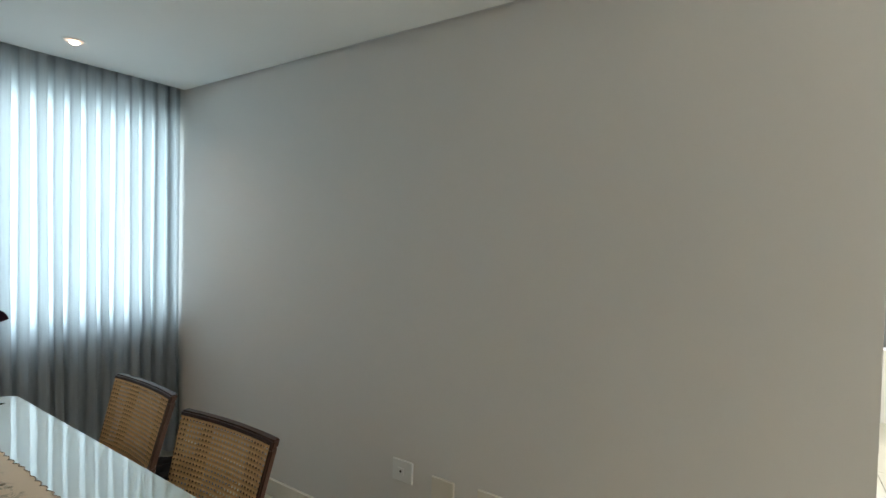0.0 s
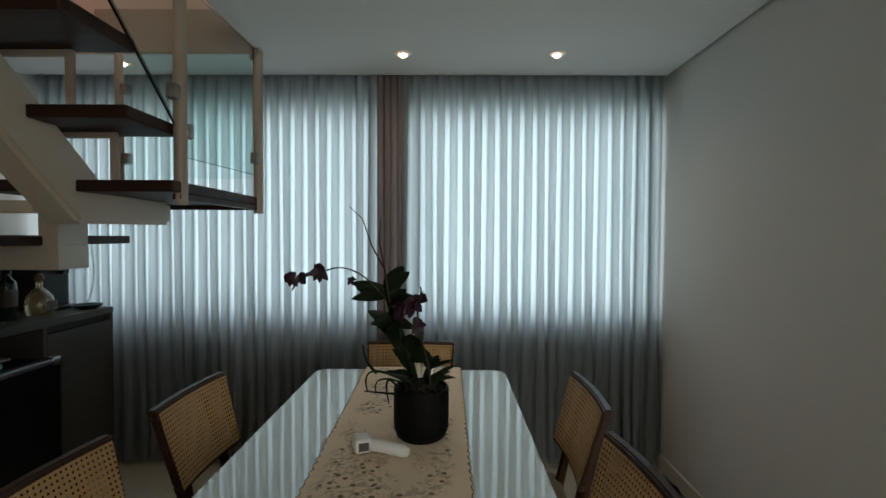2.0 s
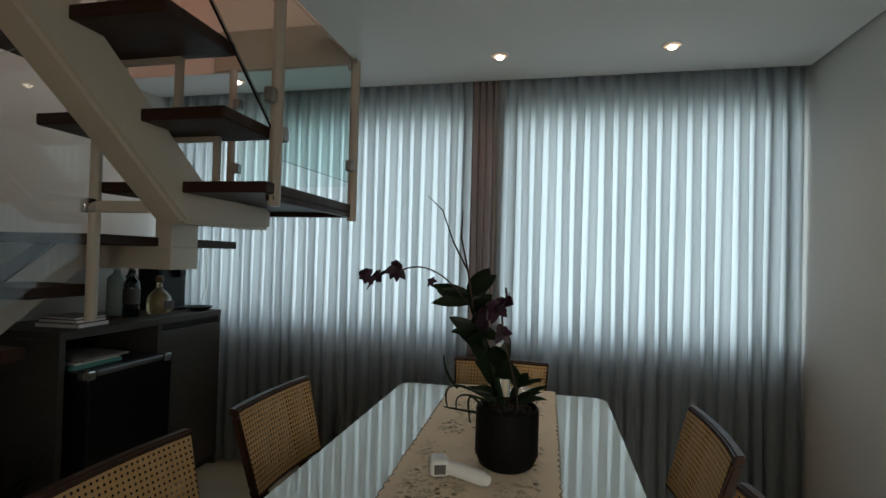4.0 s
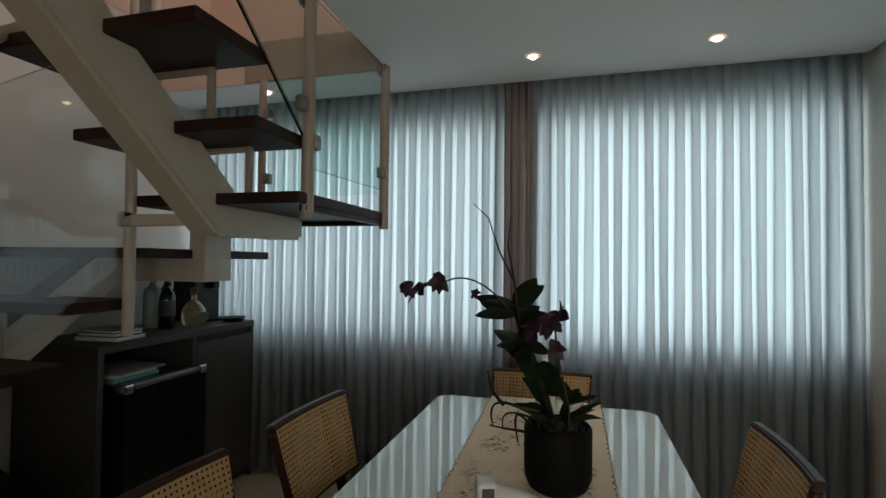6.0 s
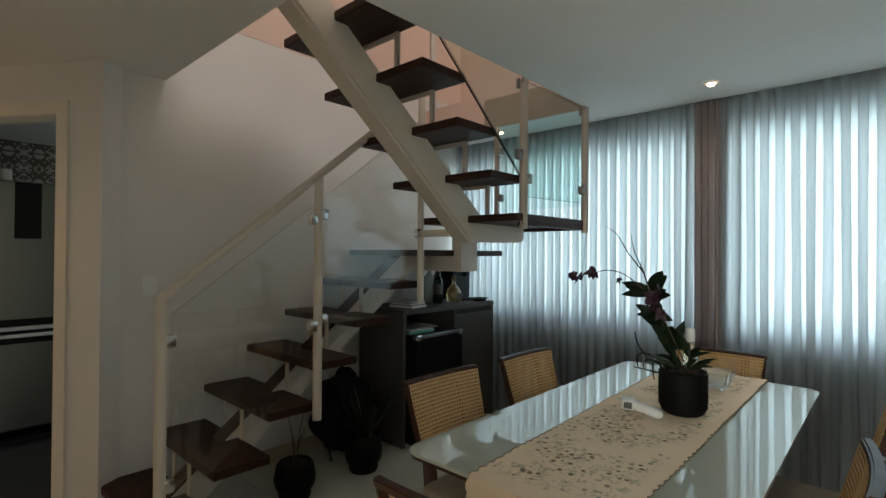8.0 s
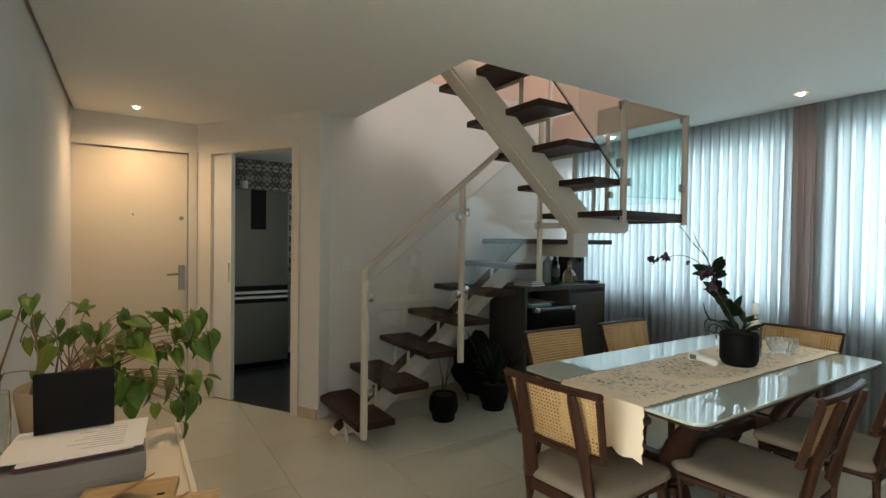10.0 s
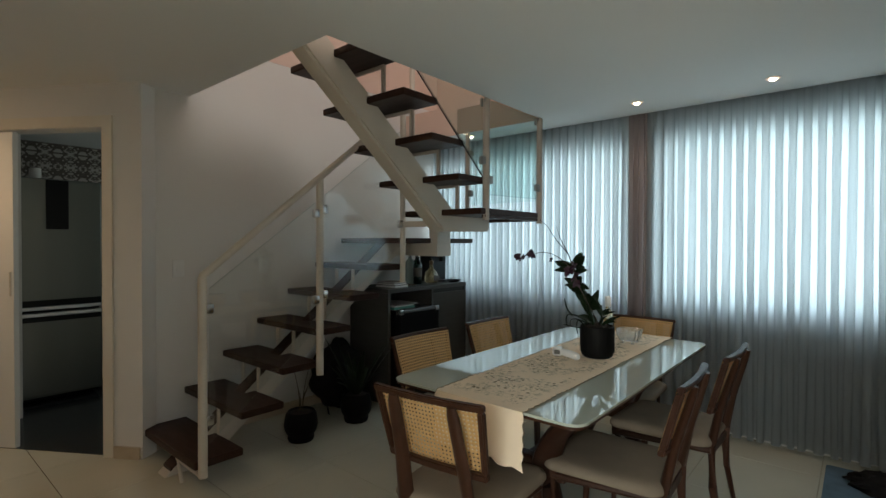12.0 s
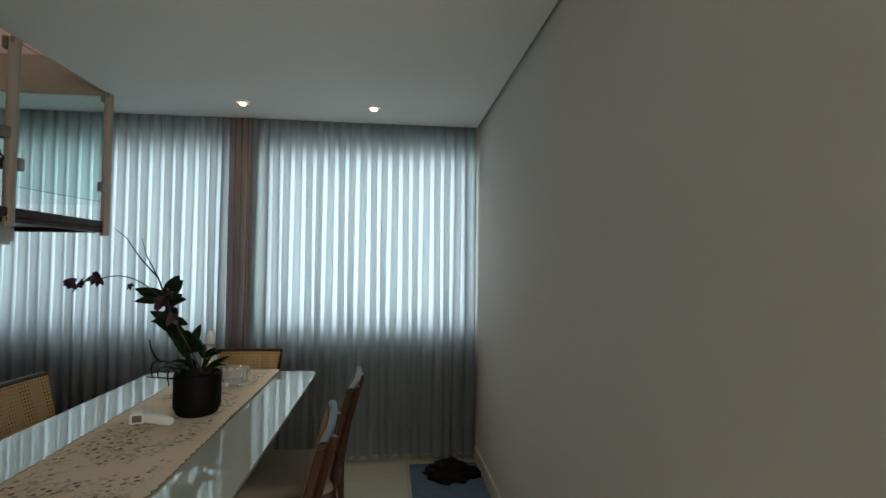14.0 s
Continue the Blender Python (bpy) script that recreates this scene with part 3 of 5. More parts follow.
# curtains
def curtain(name, y0, y1, mat, label, pitch, depth, x, seed, lap=0.05, z0=0.03):
    rnd = random.Random(seed)
    n = max(2, round((y1 - y0) / pitch))
    per = 20
    cols = n * per
    offs = [rnd.uniform(0.8, 1.25) for _ in range(n + 1)]
    zs = [z0, 0.3, 0.8, 1.3, 1.8, 2.15, 2.3, H + 0.0885]
    bm = bmesh.new()
    rows = []
    for j, z in enumerate(zs):
        row = []
        tight = 1.2 - 0.35 * min(1, z / 1.3) ** 2
        for i in range(cols + 1):
            u = i / per
            k = int(u)
            a = offs[min(k, n)] * (1 - (u - k)) + offs[min(k + 1, n)] * (u - k)
            sway = 0.012 * math.sin(2.1 * u + 1.3 * z + seed) * (1 - z / H)
            s = math.sin(2 * math.pi * u)
            c = math.sin(4 * math.pi * u)
            yy = y0 + (y1 - y0) * (i / cols) + pitch * lap * c + sway * (0 < i < cols)
            xx = x + depth * a * tight * s + 0.006 * math.sin(0.7 * u + seed) * (1.3 - z / H)
            row.append(bm.verts.new((xx, yy, z)))
        rows.append(row)
    for r, s in zip(rows, rows[1:]):
        for i in range(cols):
            bm.faces.new((r[i], r[i + 1], s[i + 1], s[i]))
    ob = solid(name, bm, mat, label, "curtain", smooth=False, group="curtains along the window wall")
    for p in ob.data.polygons:
        p.use_smooth = True
    return ob


curtain("curtain", -1.865, 0.20, SHEER, "grey sheer pleated floor-length curtain lit from behind", 0.0745, 0.032, XC, 3, -0.15)
curtain("curtain", 0.315, YR - 0.02, SHEER, "grey sheer pleated floor-length curtain lit from behind", 0.0745, 0.033, XC, 8, -0.15)
curtain("curtain", 0.175, 0.335, DENSE, "gathered mauve-grey opaque curtain between the sheer ones", 0.045, 0.022, XC + 0.025, 5)

# ---- staircase ----
st = thing("staircase", "open U-shaped stair with dark wooden treads on cream steel beams", "staircase", (-1.2, -1.5, 0))
W0, W1 = YS + 0.012, -1.125


def tread(x0, x1, y0, y1, zm, parent=st, thick=0.042):
    bm = bmesh.new()
    box(bm, x0, x1, y0, y1, zm - thick / 2, zm + thick / 2, bevel=0.006)
    return part("tread", bm, TREAD, parent)


NOSE = [-0.157 - 0.2612 * k for k in range(6)]
LOW = [0.156 + 0.2032 * k for k in range(6)]
for x, z in zip(NOSE, LOW):
    tread(x - 0.272, x, W0, W1, z)
tread(-2.62, -1.73, W0, -1.13, 1.374)
tread(-2.50, -1.70, -1.10, -0.372, 1.575)
UP = [(-1.807, -1.499, 1.788), (-1.551, -1.239, 2.005), (-1.294, -1.0, 2.219), (-1.04, -0.757, 2.432)]
for a, b, z in UP:
    tread(a, b, -1.16, -0.406, z)
# beams
bm = prism(bmesh.new(), [(-0.13, 0.0), (-1.855, 1.352), (-2.04, 1.352), (-2.04, 1.247), (-1.965, 1.247), (-0.377, 0.0)], -1.575, -1.465, "y")
bmesh.ops.bevel(bm, geom=bm.edges[:], offset=0.004, segments=2, affect="EDGES")
part("beam", bm, STEELPAINT, st, "cream painted steel spine of the first flight")
# strip added to turn the top of the cream spine brown
bm = prism(bmesh.new(), [(-0.165, 0.0272), (-0.165, 0.043), (-1.853, 1.366), (-1.853, 1.352)], -1.572, -1.468, "y")
part("cap_strip", bm, TREAD, st, "brown strip along the top of the steel spine")
bm = prism(bmesh.new(), [(-2.305, 1.448), (-1.725, 1.440), (-0.462, 2.500), (-0.462, 2.618), (-0.60, 2.618), (-1.855, 1.553), (-2.305, 1.553)], -0.855, -0.72, "y")
bmesh.ops.bevel(bm, geom=bm.edges[:], offset=0.016, segments=4, affect="EDGES")
part("beam", bm, STEELPAINT, st, "cream painted steel spine of the second flight")
part("cross_beam", boxes((-2.22, -2.042, -1.60, -1.06, 1.247, 1.352), bevel=0.004), STEELPAINT, st)
part("cross_post", boxes((-2.218, -2.044, -1.15, -1.062, 1.351, 1.50), bevel=0.004), STEELPAINT, st)
part("cross_link", boxes((-2.2, -2.06, -1.062, -0.853, 1.46, 1.548), bevel=0.003), STEELPAINT, st)
part("arm", boxes((-1.706, -1.676, -1.10, -0.853, 1.475, 1.52), bevel=0.004), STEELPAINT, st)
part("landing_edge", boxes((-2.505, -1.75, -0.405, -0.372, 1.530, 1.553), bevel=0.003), TREAD, st, "brown painted steel edge under the landing")
part("landing_edge", boxes((-2.505, -2.47, -1.10, -0.406, 1.530, 1.553), bevel=0.003), TREAD, st)
# small brackets between the treads
for x, z in zip(NOSE[:5], LOW[:5]):
    for y in (-1.62, -1.42):
        part("bracket", boxes((x - 0.270, x - 0.262, y - 0.018, y + 0.018, z + 0.022, z + 0.182), bevel=0.002), STEELPAINT, st)
LEVELS = [(-1.70, 1.575)] + [(b, z) for a, b, z in UP]
for (b, z), (_, _, zu) in zip(LEVELS, UP):
    part("bracket", boxes((b - 0.033, b - 0.011, -0.606, -0.584, z + 0.022, zu - 0.022), bevel=0.003), TAUPE, st)
    part("bracket_arm", boxes((b - 0.033, b - 0.013, -0.86, -0.607, zu - 0.042, zu - 0.022), bevel=0.003), TAUPE, st)
# posts
PR = 0.0235


def post(x, y, z0, z1, r=PR, mat=STEELPAINT):
    bm = bmesh.new()
    tube(bm, [(x, y, z0), (x, y, z1)], r, 16)
    return part("post", bm, mat, st, smooth=True)


RAILY = -1.101
post(-0.19, RAILY, 0.10, 1.17)
post(-0.935, RAILY, 0.50, 1.765)
post(-1.69, RAILY, 1.055, 2.5, 0.021)
post(-1.80, RAILY - 0.01, 1.79, 3.4, 0.021)
post(-2.478, -0.372, 1.512, 2.335, PR, TAUPE)
post(-1.772, -0.384, 1.512, 2.335, PR, TAUPE)
post(-2.478, -1.085, 1.512, 2.335, 0.02, TAUPE)
bm = bmesh.new()
tube(bm, [(-0.19, RAILY, 1.165)] + [(-0.19 - 1.11 * k / 8, RAILY, 1.178 + 0.895 * k / 8) for k in range(9)], 0.021, 12)
part("handrail", bm, STEELPAINT, st, "cream painted sloping steel handrail", smooth=True)
bm = bmesh.new()
tube(bm, [(-0.19, RAILY, 0.115), (-0.185, RAILY - 0.02, 0.105), (-0.178, -1.40, 0.125)], 0.012, 10)
tube(bm, [(-0.178, -1.39, 0.126), (-0.172, -1.33, 0.004)], 0.011, 10)
part("foot_brace", bm, STEELPAINT, st, smooth=True)
# dark line along the lower edge of the upper glass sheet
bm = bmesh.new()
tube(bm, [(-1.765, -0.396, 1.795), (-0.85, -0.396, 2.565)], 0.0045, 8)
part("tie_rod", bm, BLACK, st, "thin black lower edge of the upper glass sheet", smooth=True)


def sheet(outline, y, mat):
    bm = prism(bmesh.new(), outline, y - 0.004, y + 0.004, "y")
    ob = part("glass_panel", bm, mat, st, "clear glass balustrade sheet")
    ob.visible_shadow = False
    for k in range(len(outline)):
        (xa, za), (xb, zb) = outline[k], outline[(k + 1) % len(outline)]
        if abs(xa - xb) > 0.05 and (k or mat is TINT):
            part("edge", tube(bmesh.new(), [(xa, y, za), (xb, y, zb)], 0.0016, 6), GLASSEDGE if mat is TINT else PALEEDGE, ob, "polished glass edge")
    return ob


sheet([(-0.225, 0.27), (-0.90, 0.79), (-0.90, 1.612), (-0.225, 1.108)], RAILY, PANE)
sheet([(-0.972, 0.85), (-1.66, 1.33), (-1.66, 2.20), (-0.972, 1.665)], RAILY, PANE)
sheet([(-1.742, 1.83), (-0.86, 2.575), (-0.86, 3.3), (-1.742, 2.6)], -0.396, TINT)
sheet([(-1.81, 1.69), (-2.44, 1.705), (-2.44, 2.33), (-1.81, 2.33)], -0.378, TINT)
bm = boxes((-2.487, -2.479, -1.05, -0.41, 1.69, 2.33))
g = part("glass_panel", bm, TINT, st, "clear glass balustrade sheet")
g.visible_shadow = False
for x, y, z in ((-0.222, RAILY, 1.0), (-0.222, RAILY, 0.40), (-0.905, RAILY, 1.545), (-0.905, RAILY, 0.99), (-0.965, RAILY, 1.575), (-0.965, RAILY, 1.02), (-1.665, RAILY, 1.50), (-1.740, -0.390, 1.918), (-1.808, -0.380, 1.79), (-2.445, -0.374, 1.79), (-2.478, -1.05, 1.79), (-2.478, -1.05, 2.14)):
    bm = bmesh.new()
    box(bm, x - 0.023, x + 0.023, y - 0.019, y + 0.019, z - 0.028, z + 0.028, bevel=0.008)
    # upper clamps get a darker metal: shade of facing away is in the colour
    part("glass_clamp", bm, CHROME if y == RAILY else LOCK, st, "small steel glass clamp", smooth=True)
for x, y in ((-2.478, -0.372), (-1.772, -0.384)):
    part("mount_plate", boxes((x - 0.034, x + 0.034, y - 0.03, y - 0.012, 2.285, 2.34), (x - 0.03, x + 0.03, y + 0.0, y + 0.012, 2.315, 2.343), bevel=0.003), LOCK, st, "steel plate fixing the post to the slab")
# light switches on the stair wall
for x, z, w in ((-0.387, 1.18, 0.075), (-1.0, 1.185, 0.075)):
    s = thing("light_switch", "white plastic switch plate on the stair wall", "light switch", (x, YS, z), group="switch plates")
    part("plate", boxes((x - w / 2, x + w / 2, YS, YS + 0.008, z - 0.058, z + 0.058), bevel=0.003), WHITE, s)
    part("rocker", boxes((x - 0.016, x + 0.016, YS + 0.0082, YS + 0.012, z - 0.022, z + 0.022), bevel=0.002), WHITE, s)
for k, (x, z) in enumerate(((-1.065, 0.398), (-0.85, 0.375), (-0.625, 0.385))):
    s = thing("wall_socket", "white plastic wall socket plate", "wall socket", (x, YR, z), group="socket plates low on the dining wall")
    part("plate", boxes((x - 0.055, x + 0.055, YR - 0.013, YR, z - 0.048, z + 0.048), bevel=0.003), WHITE if k == 0 else TRIM, s)
    if k == 0:
        part("outlet", boxes((x - 0.022, x + 0.012, YR - 0.0165, YR - 0.0132, z - 0.016, z + 0.016), bevel=0.002), WHITE, s)
        bm = bmesh.new()
        tube(bm, [(x - 0.005, YR - 0.0166, z), (x - 0.005, YR - 0.0175, z)], 0.006, 10)
        part("outlet_hole", bm, BLACK, s)

# ---- sideboard under the stairs ----
CX0, CX1, CF, CT = -2.885, -1.83, -1.41, 0.968
c = thing("sideboard", "dark grey laminate sideboard with one open bay", "cabinet", ((CX0 + CX1) / 2, -1.65, 0))
DIV = -2.385
part("top", boxes((CX0, CX1, YS + 0.016, CF, CT - 0.035, CT), bevel=0.002), CABINET, c)
part("side", boxes((CX1 - 0.03, CX1, YS + 0.016, CF, 0.0, CT - 0.036), bevel=0.002), CABINET, c)
part("side", boxes((CX0, CX0 + 0.02, YS + 0.016, CF - 0.004, 0.0, CT - 0.036), bevel=0.002), CABINET, c)
part("divider", boxes((DIV - 0.012, DIV + 0.012, YS + 0.03, CF, 0.06, CT - 0.036), bevel=0.002), CABINET, c)
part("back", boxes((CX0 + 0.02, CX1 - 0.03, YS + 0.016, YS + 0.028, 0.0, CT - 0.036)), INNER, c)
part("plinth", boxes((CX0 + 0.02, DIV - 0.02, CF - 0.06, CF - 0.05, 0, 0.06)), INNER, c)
dd = part("door", boxes((CX0 + 0.022, DIV - 0.014, CF - 0.018, CF, 0.065, CT - 0.075), bevel=0.002), CABINET, c)
# dark strip set back in the slot above the door
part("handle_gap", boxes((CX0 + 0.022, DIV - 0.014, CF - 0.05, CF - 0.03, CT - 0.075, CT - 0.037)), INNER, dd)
f = thing("wine_cooler", "black glass-fronted wine cooler with silver door corners", "wine cooler", (-2.13, -1.62, 0))
part("body", boxes((-2.365, -1.895, -1.86, -1.382, 0.012, 0.785), bevel=0.006), BLACK, f)
dr = part("door", boxes((-2.38, -1.895, -1.38, -1.332, 0.03, 0.782), bevel=0.01), BLACK, f, "black glass door")
for xa, xb in ((-2.384, -2.335), (-1.94, -1.891)):
    part("corner_cap", boxes((xa, xb, -1.385, -1.327, 0.752, 0.797), bevel=0.009), CHROME, dr, "silver corner cap")
for xa, xb in ((-2.384, -2.362), (-1.913, -1.891)):
    part("side_trim", boxes((xa, xb, -1.383, -1.329, 0.032, 0.75), bevel=0.006), BLACK, dr)
part("top_bar", boxes((-2.334, -1.941, -1.375, -1.329, 0.764, 0.793), bevel=0.008), LOCKDARK, dr)
b = thing("folder", "teal plastic folder lying on the wine cooler", "folder", (-2.0, -1.6, 0.786))
part("cover", boxes((-2.17, -1.92, -1.74, -1.43, 0.786, 0.806), bevel=0.003), TEAL, b)
part("paper_block", boxes((-2.16, -1.93, -1.73, -1.435, 0.807, 0.817)), PAPER, b)
b = thing("magazine", "thin magazines on the teal folder", "magazine", (-2.0, -1.6, 0.818))
part("cover", boxes((-2.2, -1.95, -1.72, -1.42, 0.818, 0.828)), GREYBOX, b)


def book(x, y, z, w, d, h, turn, mat, label):
    b = thing("book", label, "book", (x, y, z), group="books on the sideboard")
    bm = bmesh.new()
    box(bm, -w / 2, w / 2, -d / 2, d / 2, 0.002, h - 0.002)
    bmesh.ops.translate(bm, verts=bm.verts, vec=(x, y, z))
    part("paper_block", bm, PAPER, b)
    bm = bmesh.new()
    box(bm, -w / 2 - 0.003, w / 2 + 0.003, -d / 2 - 0.003, d / 2 + 0.003, 0, 0.0018)
    box(bm, -w / 2 - 0.003, w / 2 + 0.003, -d / 2 - 0.003, d / 2 + 0.003, h - 0.0018, h)
    box(bm, -w / 2 - 0.0035, -w / 2 - 0.001, -d / 2, d / 2, 0.0019, h - 0.0019)
    bmesh.ops.translate(bm, verts=bm.verts, vec=(x, y, z))
    part("cover", bm, mat, b)
    b.rotation_euler = (0, 0, radians(turn))


book(-2.03, -1.575, CT, 0.17, 0.22, 0.020, 6, GREYBOX, "grey hardback book lying on the sideboard")
book(-2.035, -1.58, CT + 0.0205, 0.155, 0.205, 0.016, 2, BLACKMATT, "dark book lying on a larger book")
book(-2.04, -1.58, CT + 0.037, 0.15, 0.20, 0.010, -3, GREYBOX, "thin grey book on top of the pile")


def bottle(x, y, r, h, neck, mat, cap, label, band=None, shoulder=0.72):
    b = thing("bottle", label, "bottle", (x, y, CT + 0.004), group="bottles on the sideboard")
    z = CT + 0.004
    bm = bmesh.new()
    lathe(bm, x, y, [(r * 0.9, z), (r, z + 0.01), (r, z + h * shoulder), (r * 0.86, z + h * (shoulder + 0.06)), (neck * 1.2, z + h * (shoulder + 0.13)), (neck, z + h * 0.9), (neck, z + h * 0.93)], 24)
    part("body", bm, mat, b, smooth=True)
    bm = bmesh.new()
    lathe(bm, x, y, [(neck * 1.15, z + h * 0.931), (neck * 1.2, z + h * 0.95), (neck * 1.2, z + h), (neck, z + h + 0.003)], 18)
    part("stopper", bm, cap, b, smooth=True)
    if band:
        bm = bmesh.new()
        lathe(bm, x, y, [(r + 0.0008, z + h * 0.28), (r + 0.0016, z + h * 0.285), (r + 0.0016, z + h * 0.6), (r + 0.0008, z + h * 0.605)], 24)
        part("label_band", bm, band, b, smooth=True)


t = thing("coaster_tray", "small round copper-brown tray under the bottles", "tray", (-2.26, -1.58, CT))
bm = lathe(bmesh.new(), -2.26, -1.575, [(0.058, CT), (0.062, CT + 0.003), (0.062, CT + 0.006), (0.056, CT + 0.0035)], 28)
part("dish", bm, CORK, t, smooth=True)
bottle(-2.385, -1.70, 0.046, 0.27, 0.016, BOTTLEPALE, CHROME, "pale frosted glass bottle with printed bars")
bottle(-2.362, -1.578, 0.040, 0.25, 0.015, BOTTLEGREEN, BLACK, "dark green glass bottle beside a pale one", LABEL)
bottle(-2.50, -1.72, 0.034, 0.27, 0.014, BOTTLEGREEN, BLACK, "slim dark bottle behind the others", PAPER)
b = thing("bottle", "round amber liquor bottle with a ball stopper", "bottle", (-2.58, -1.60, CT), group="bottles on the sideboard")
bm = lathe(bmesh.new(), -2.58, -1.60, [(0.055, CT), (0.064, CT + 0.012), (0.066, CT + 0.06), (0.058, CT + 0.10), (0.034, CT + 0.13), (0.016, CT + 0.145), (0.015, CT + 0.175)], 28)
part("body", bm, AMBER, b, smooth=True)
bm = lathe(bmesh.new(), -2.58, -1.60, [(0.012, CT + 0.176), (0.018, CT + 0.182), (0.023, CT + 0.198), (0.018, CT + 0.214), (0.004, CT + 0.221)], 20)
part("stopper", bm, CORK, b, smooth=True)
part("label_band", boxes((-2.62, -2.54, -1.5345, -1.531, CT + 0.025, CT + 0.075)), LABEL, b)
e = thing("coffee_machine", "black upright coffee machine against the wall", "coffee machine", (-2.79, -1.74, CT))
part("body", boxes((-2.875, -2.64, -1.82, -1.66, CT, CT + 0.31), bevel=0.02), BLACK, e)
part("drip_tray", boxes((-2.87, -2.705, -1.658, -1.60, CT, CT + 0.02), bevel=0.004), BLACK, e)
part("spout", boxes((-2.815, -2.76, -1.662, -1.615, CT + 0.2, CT + 0.25), bevel=0.01), BLACK, e)
p = thing("dish", "shallow black dish on the sideboard", "dish", (-2.80, -1.505, CT))
bm = lathe(bmesh.new(), -2.80, -1.505, [(0.05, CT), (0.055, CT + 0.004), (0.078, CT + 0.022), (0.08, CT + 0.025), (0.074, CT + 0.022), (0.05, CT + 0.008)], 28)
part("bowl", bm, BLACK, p, smooth=True)
p = thing("cable", "thin white cable hanging behind the sideboard top", "cable", (-2.83, -1.5, CT))
bm = tube(bmesh.new(), bend((-2.86, -1.57, CT + 0.003), (-2.85, -1.47, CT + 0.12), (-2.83, -1.50, CT + 0.36), 10), 0.003, 8)
part("cord", bm, WHITE, p, smooth=True)

# ---- floor plants under the stairs ----


def floor_pot(x, y, r, h, label):
    p = thing("potted_plant", label, "potted plant", (x, y, 0), group="potted plants under the stairs")
    bm = lathe(bmesh.new(), x, y, [(r * 0.72, 0.0), (r * 0.78, 0.02), (r * 0.74, 0.035), (r * 0.92, 0.07), (r, h * 0.55), (r * 0.9, h * 0.9), (r * 0.78, h), (r * 0.7, h - 0.01)], 28)
    part("pot", bm, POT, p, "round dark glazed pot", smooth=True)
    bm = lathe(bmesh.new(), x, y, [(r * 0.7, h - 0.012), (r * 0.3, h - 0.004), (0.002, h)], 18)
    part("soil", bm, SOIL, p)
    rnd = random.Random(int(x * 100))
    for k in range(5):
        a = rnd.uniform(0, 6.28)
        tip = (x + 0.06 * math.cos(a), y + 0.06 * math.sin(a), h + rnd.uniform(0.12, 0.34))
        bm = tube(bmesh.new(), bend((x + 0.015 * math.cos(a), y + 0.015 * math.sin(a), h - 0.005), (x, y, h + 0.1), tip, 6), [0.004, 0.0035, 0.003, 0.003, 0.0025, 0.002, 0.0012], 6)
        part("stem", bm, STEM, p, smooth=True)


floor_pot(-0.965, -1.36, 0.115, 0.20, "round dark glazed pot with thin bare stems")
floor_pot(-1.45, -1.36, 0.12, 0.21, "round dark pot with dark strappy leaves and thin stems")
LEAFY = bpy.data.objects["potted_plant.001"]
b = thing("bag", "slumped black cloth bag beside the sideboard", "bag", (-1.5, -1.72, 0))
bm = bmesh.new()
bmesh.ops.create_icosphere(bm, subdivisions=4, radius=1)
for v in bm.verts:
    n = noise.noise(v.co * 2.3) * 0.22 + noise.noise(v.co * 6) * 0.06
    v.co = Vector((v.co.x * 0.22 * (1 + n), v.co.y * 0.19 * (1 + n), max(-0.98, v.co.z) * 0.27 * (1 + n)))
lowest = min(v.co.z for v in bm.verts)
bmesh.ops.translate(bm, verts=bm.verts, vec=(-1.52, -1.68, -lowest + 0.001))
part("sack", bm, BLACKMATT, b, smooth=True)
bm = tube(bmesh.new(), bend((-1.40, -1.62, 0.26), (-1.30, -1.56, 0.20), (-1.34, -1.55, 0.03), 12), 0.011, 8, flat=0.5)
part("strap", bm, BLACKMATT, b, smooth=True)

# ---- dining table ----
TX0, TX1, TY0, TY1, TZ = -2.305, -0.54, -0.02, 0.873, 0.76
t = thing("dining_table", "dining table with pale green glass top on dark wooden legs", "table", ((TX0 + TX1) / 2, (TY0 + TY1) / 2, 0))
bm = prism(bmesh.new(), rounded(TX0, TX1, TY0, TY1, 0.055, 8), TZ - 0.010, TZ)
bmesh.ops.bevel(bm, geom=[e for e in bm.edges if abs(e.verts[0].co.z - e.verts[1].co.z) < 1e-6], offset=0.002, segments=2, affect="EDGES")
part("glass_top", bm, TOPGLASS, t, "glossy pale green lacquered glass")
bm = bmesh.new()
o1, o2 = rounded(TX0 + 0.004, TX1 - 0.004, TY0 + 0.004, TY1 - 0.004, 0.053, 8), rounded(TX0 + 0.07, TX1 - 0.07, TY0 + 0.07, TY1 - 0.07, 0.05, 8)
ra = [bm.verts.new((a, b, TZ - 0.0105)) for a, b in o1]
rb = [bm.verts.new((a, b, TZ - 0.022)) for a, b in o1]
rc = [bm.verts.new((a, b, TZ - 0.048)) for a, b in o2]
for r, s in ((ra, rb), (rb, rc)):
    for k in range(len(r)):
        bm.faces.new((r[k], r[(k + 1) % len(r)], s[(k + 1) % len(r)], s[k]))
bm.faces.new(ra)
bm.faces.new(rc)
part("tabletop", bm, WALNUT, t, "dark wooden top with a bevelled underside")
TC = (TY0 + TY1) / 2
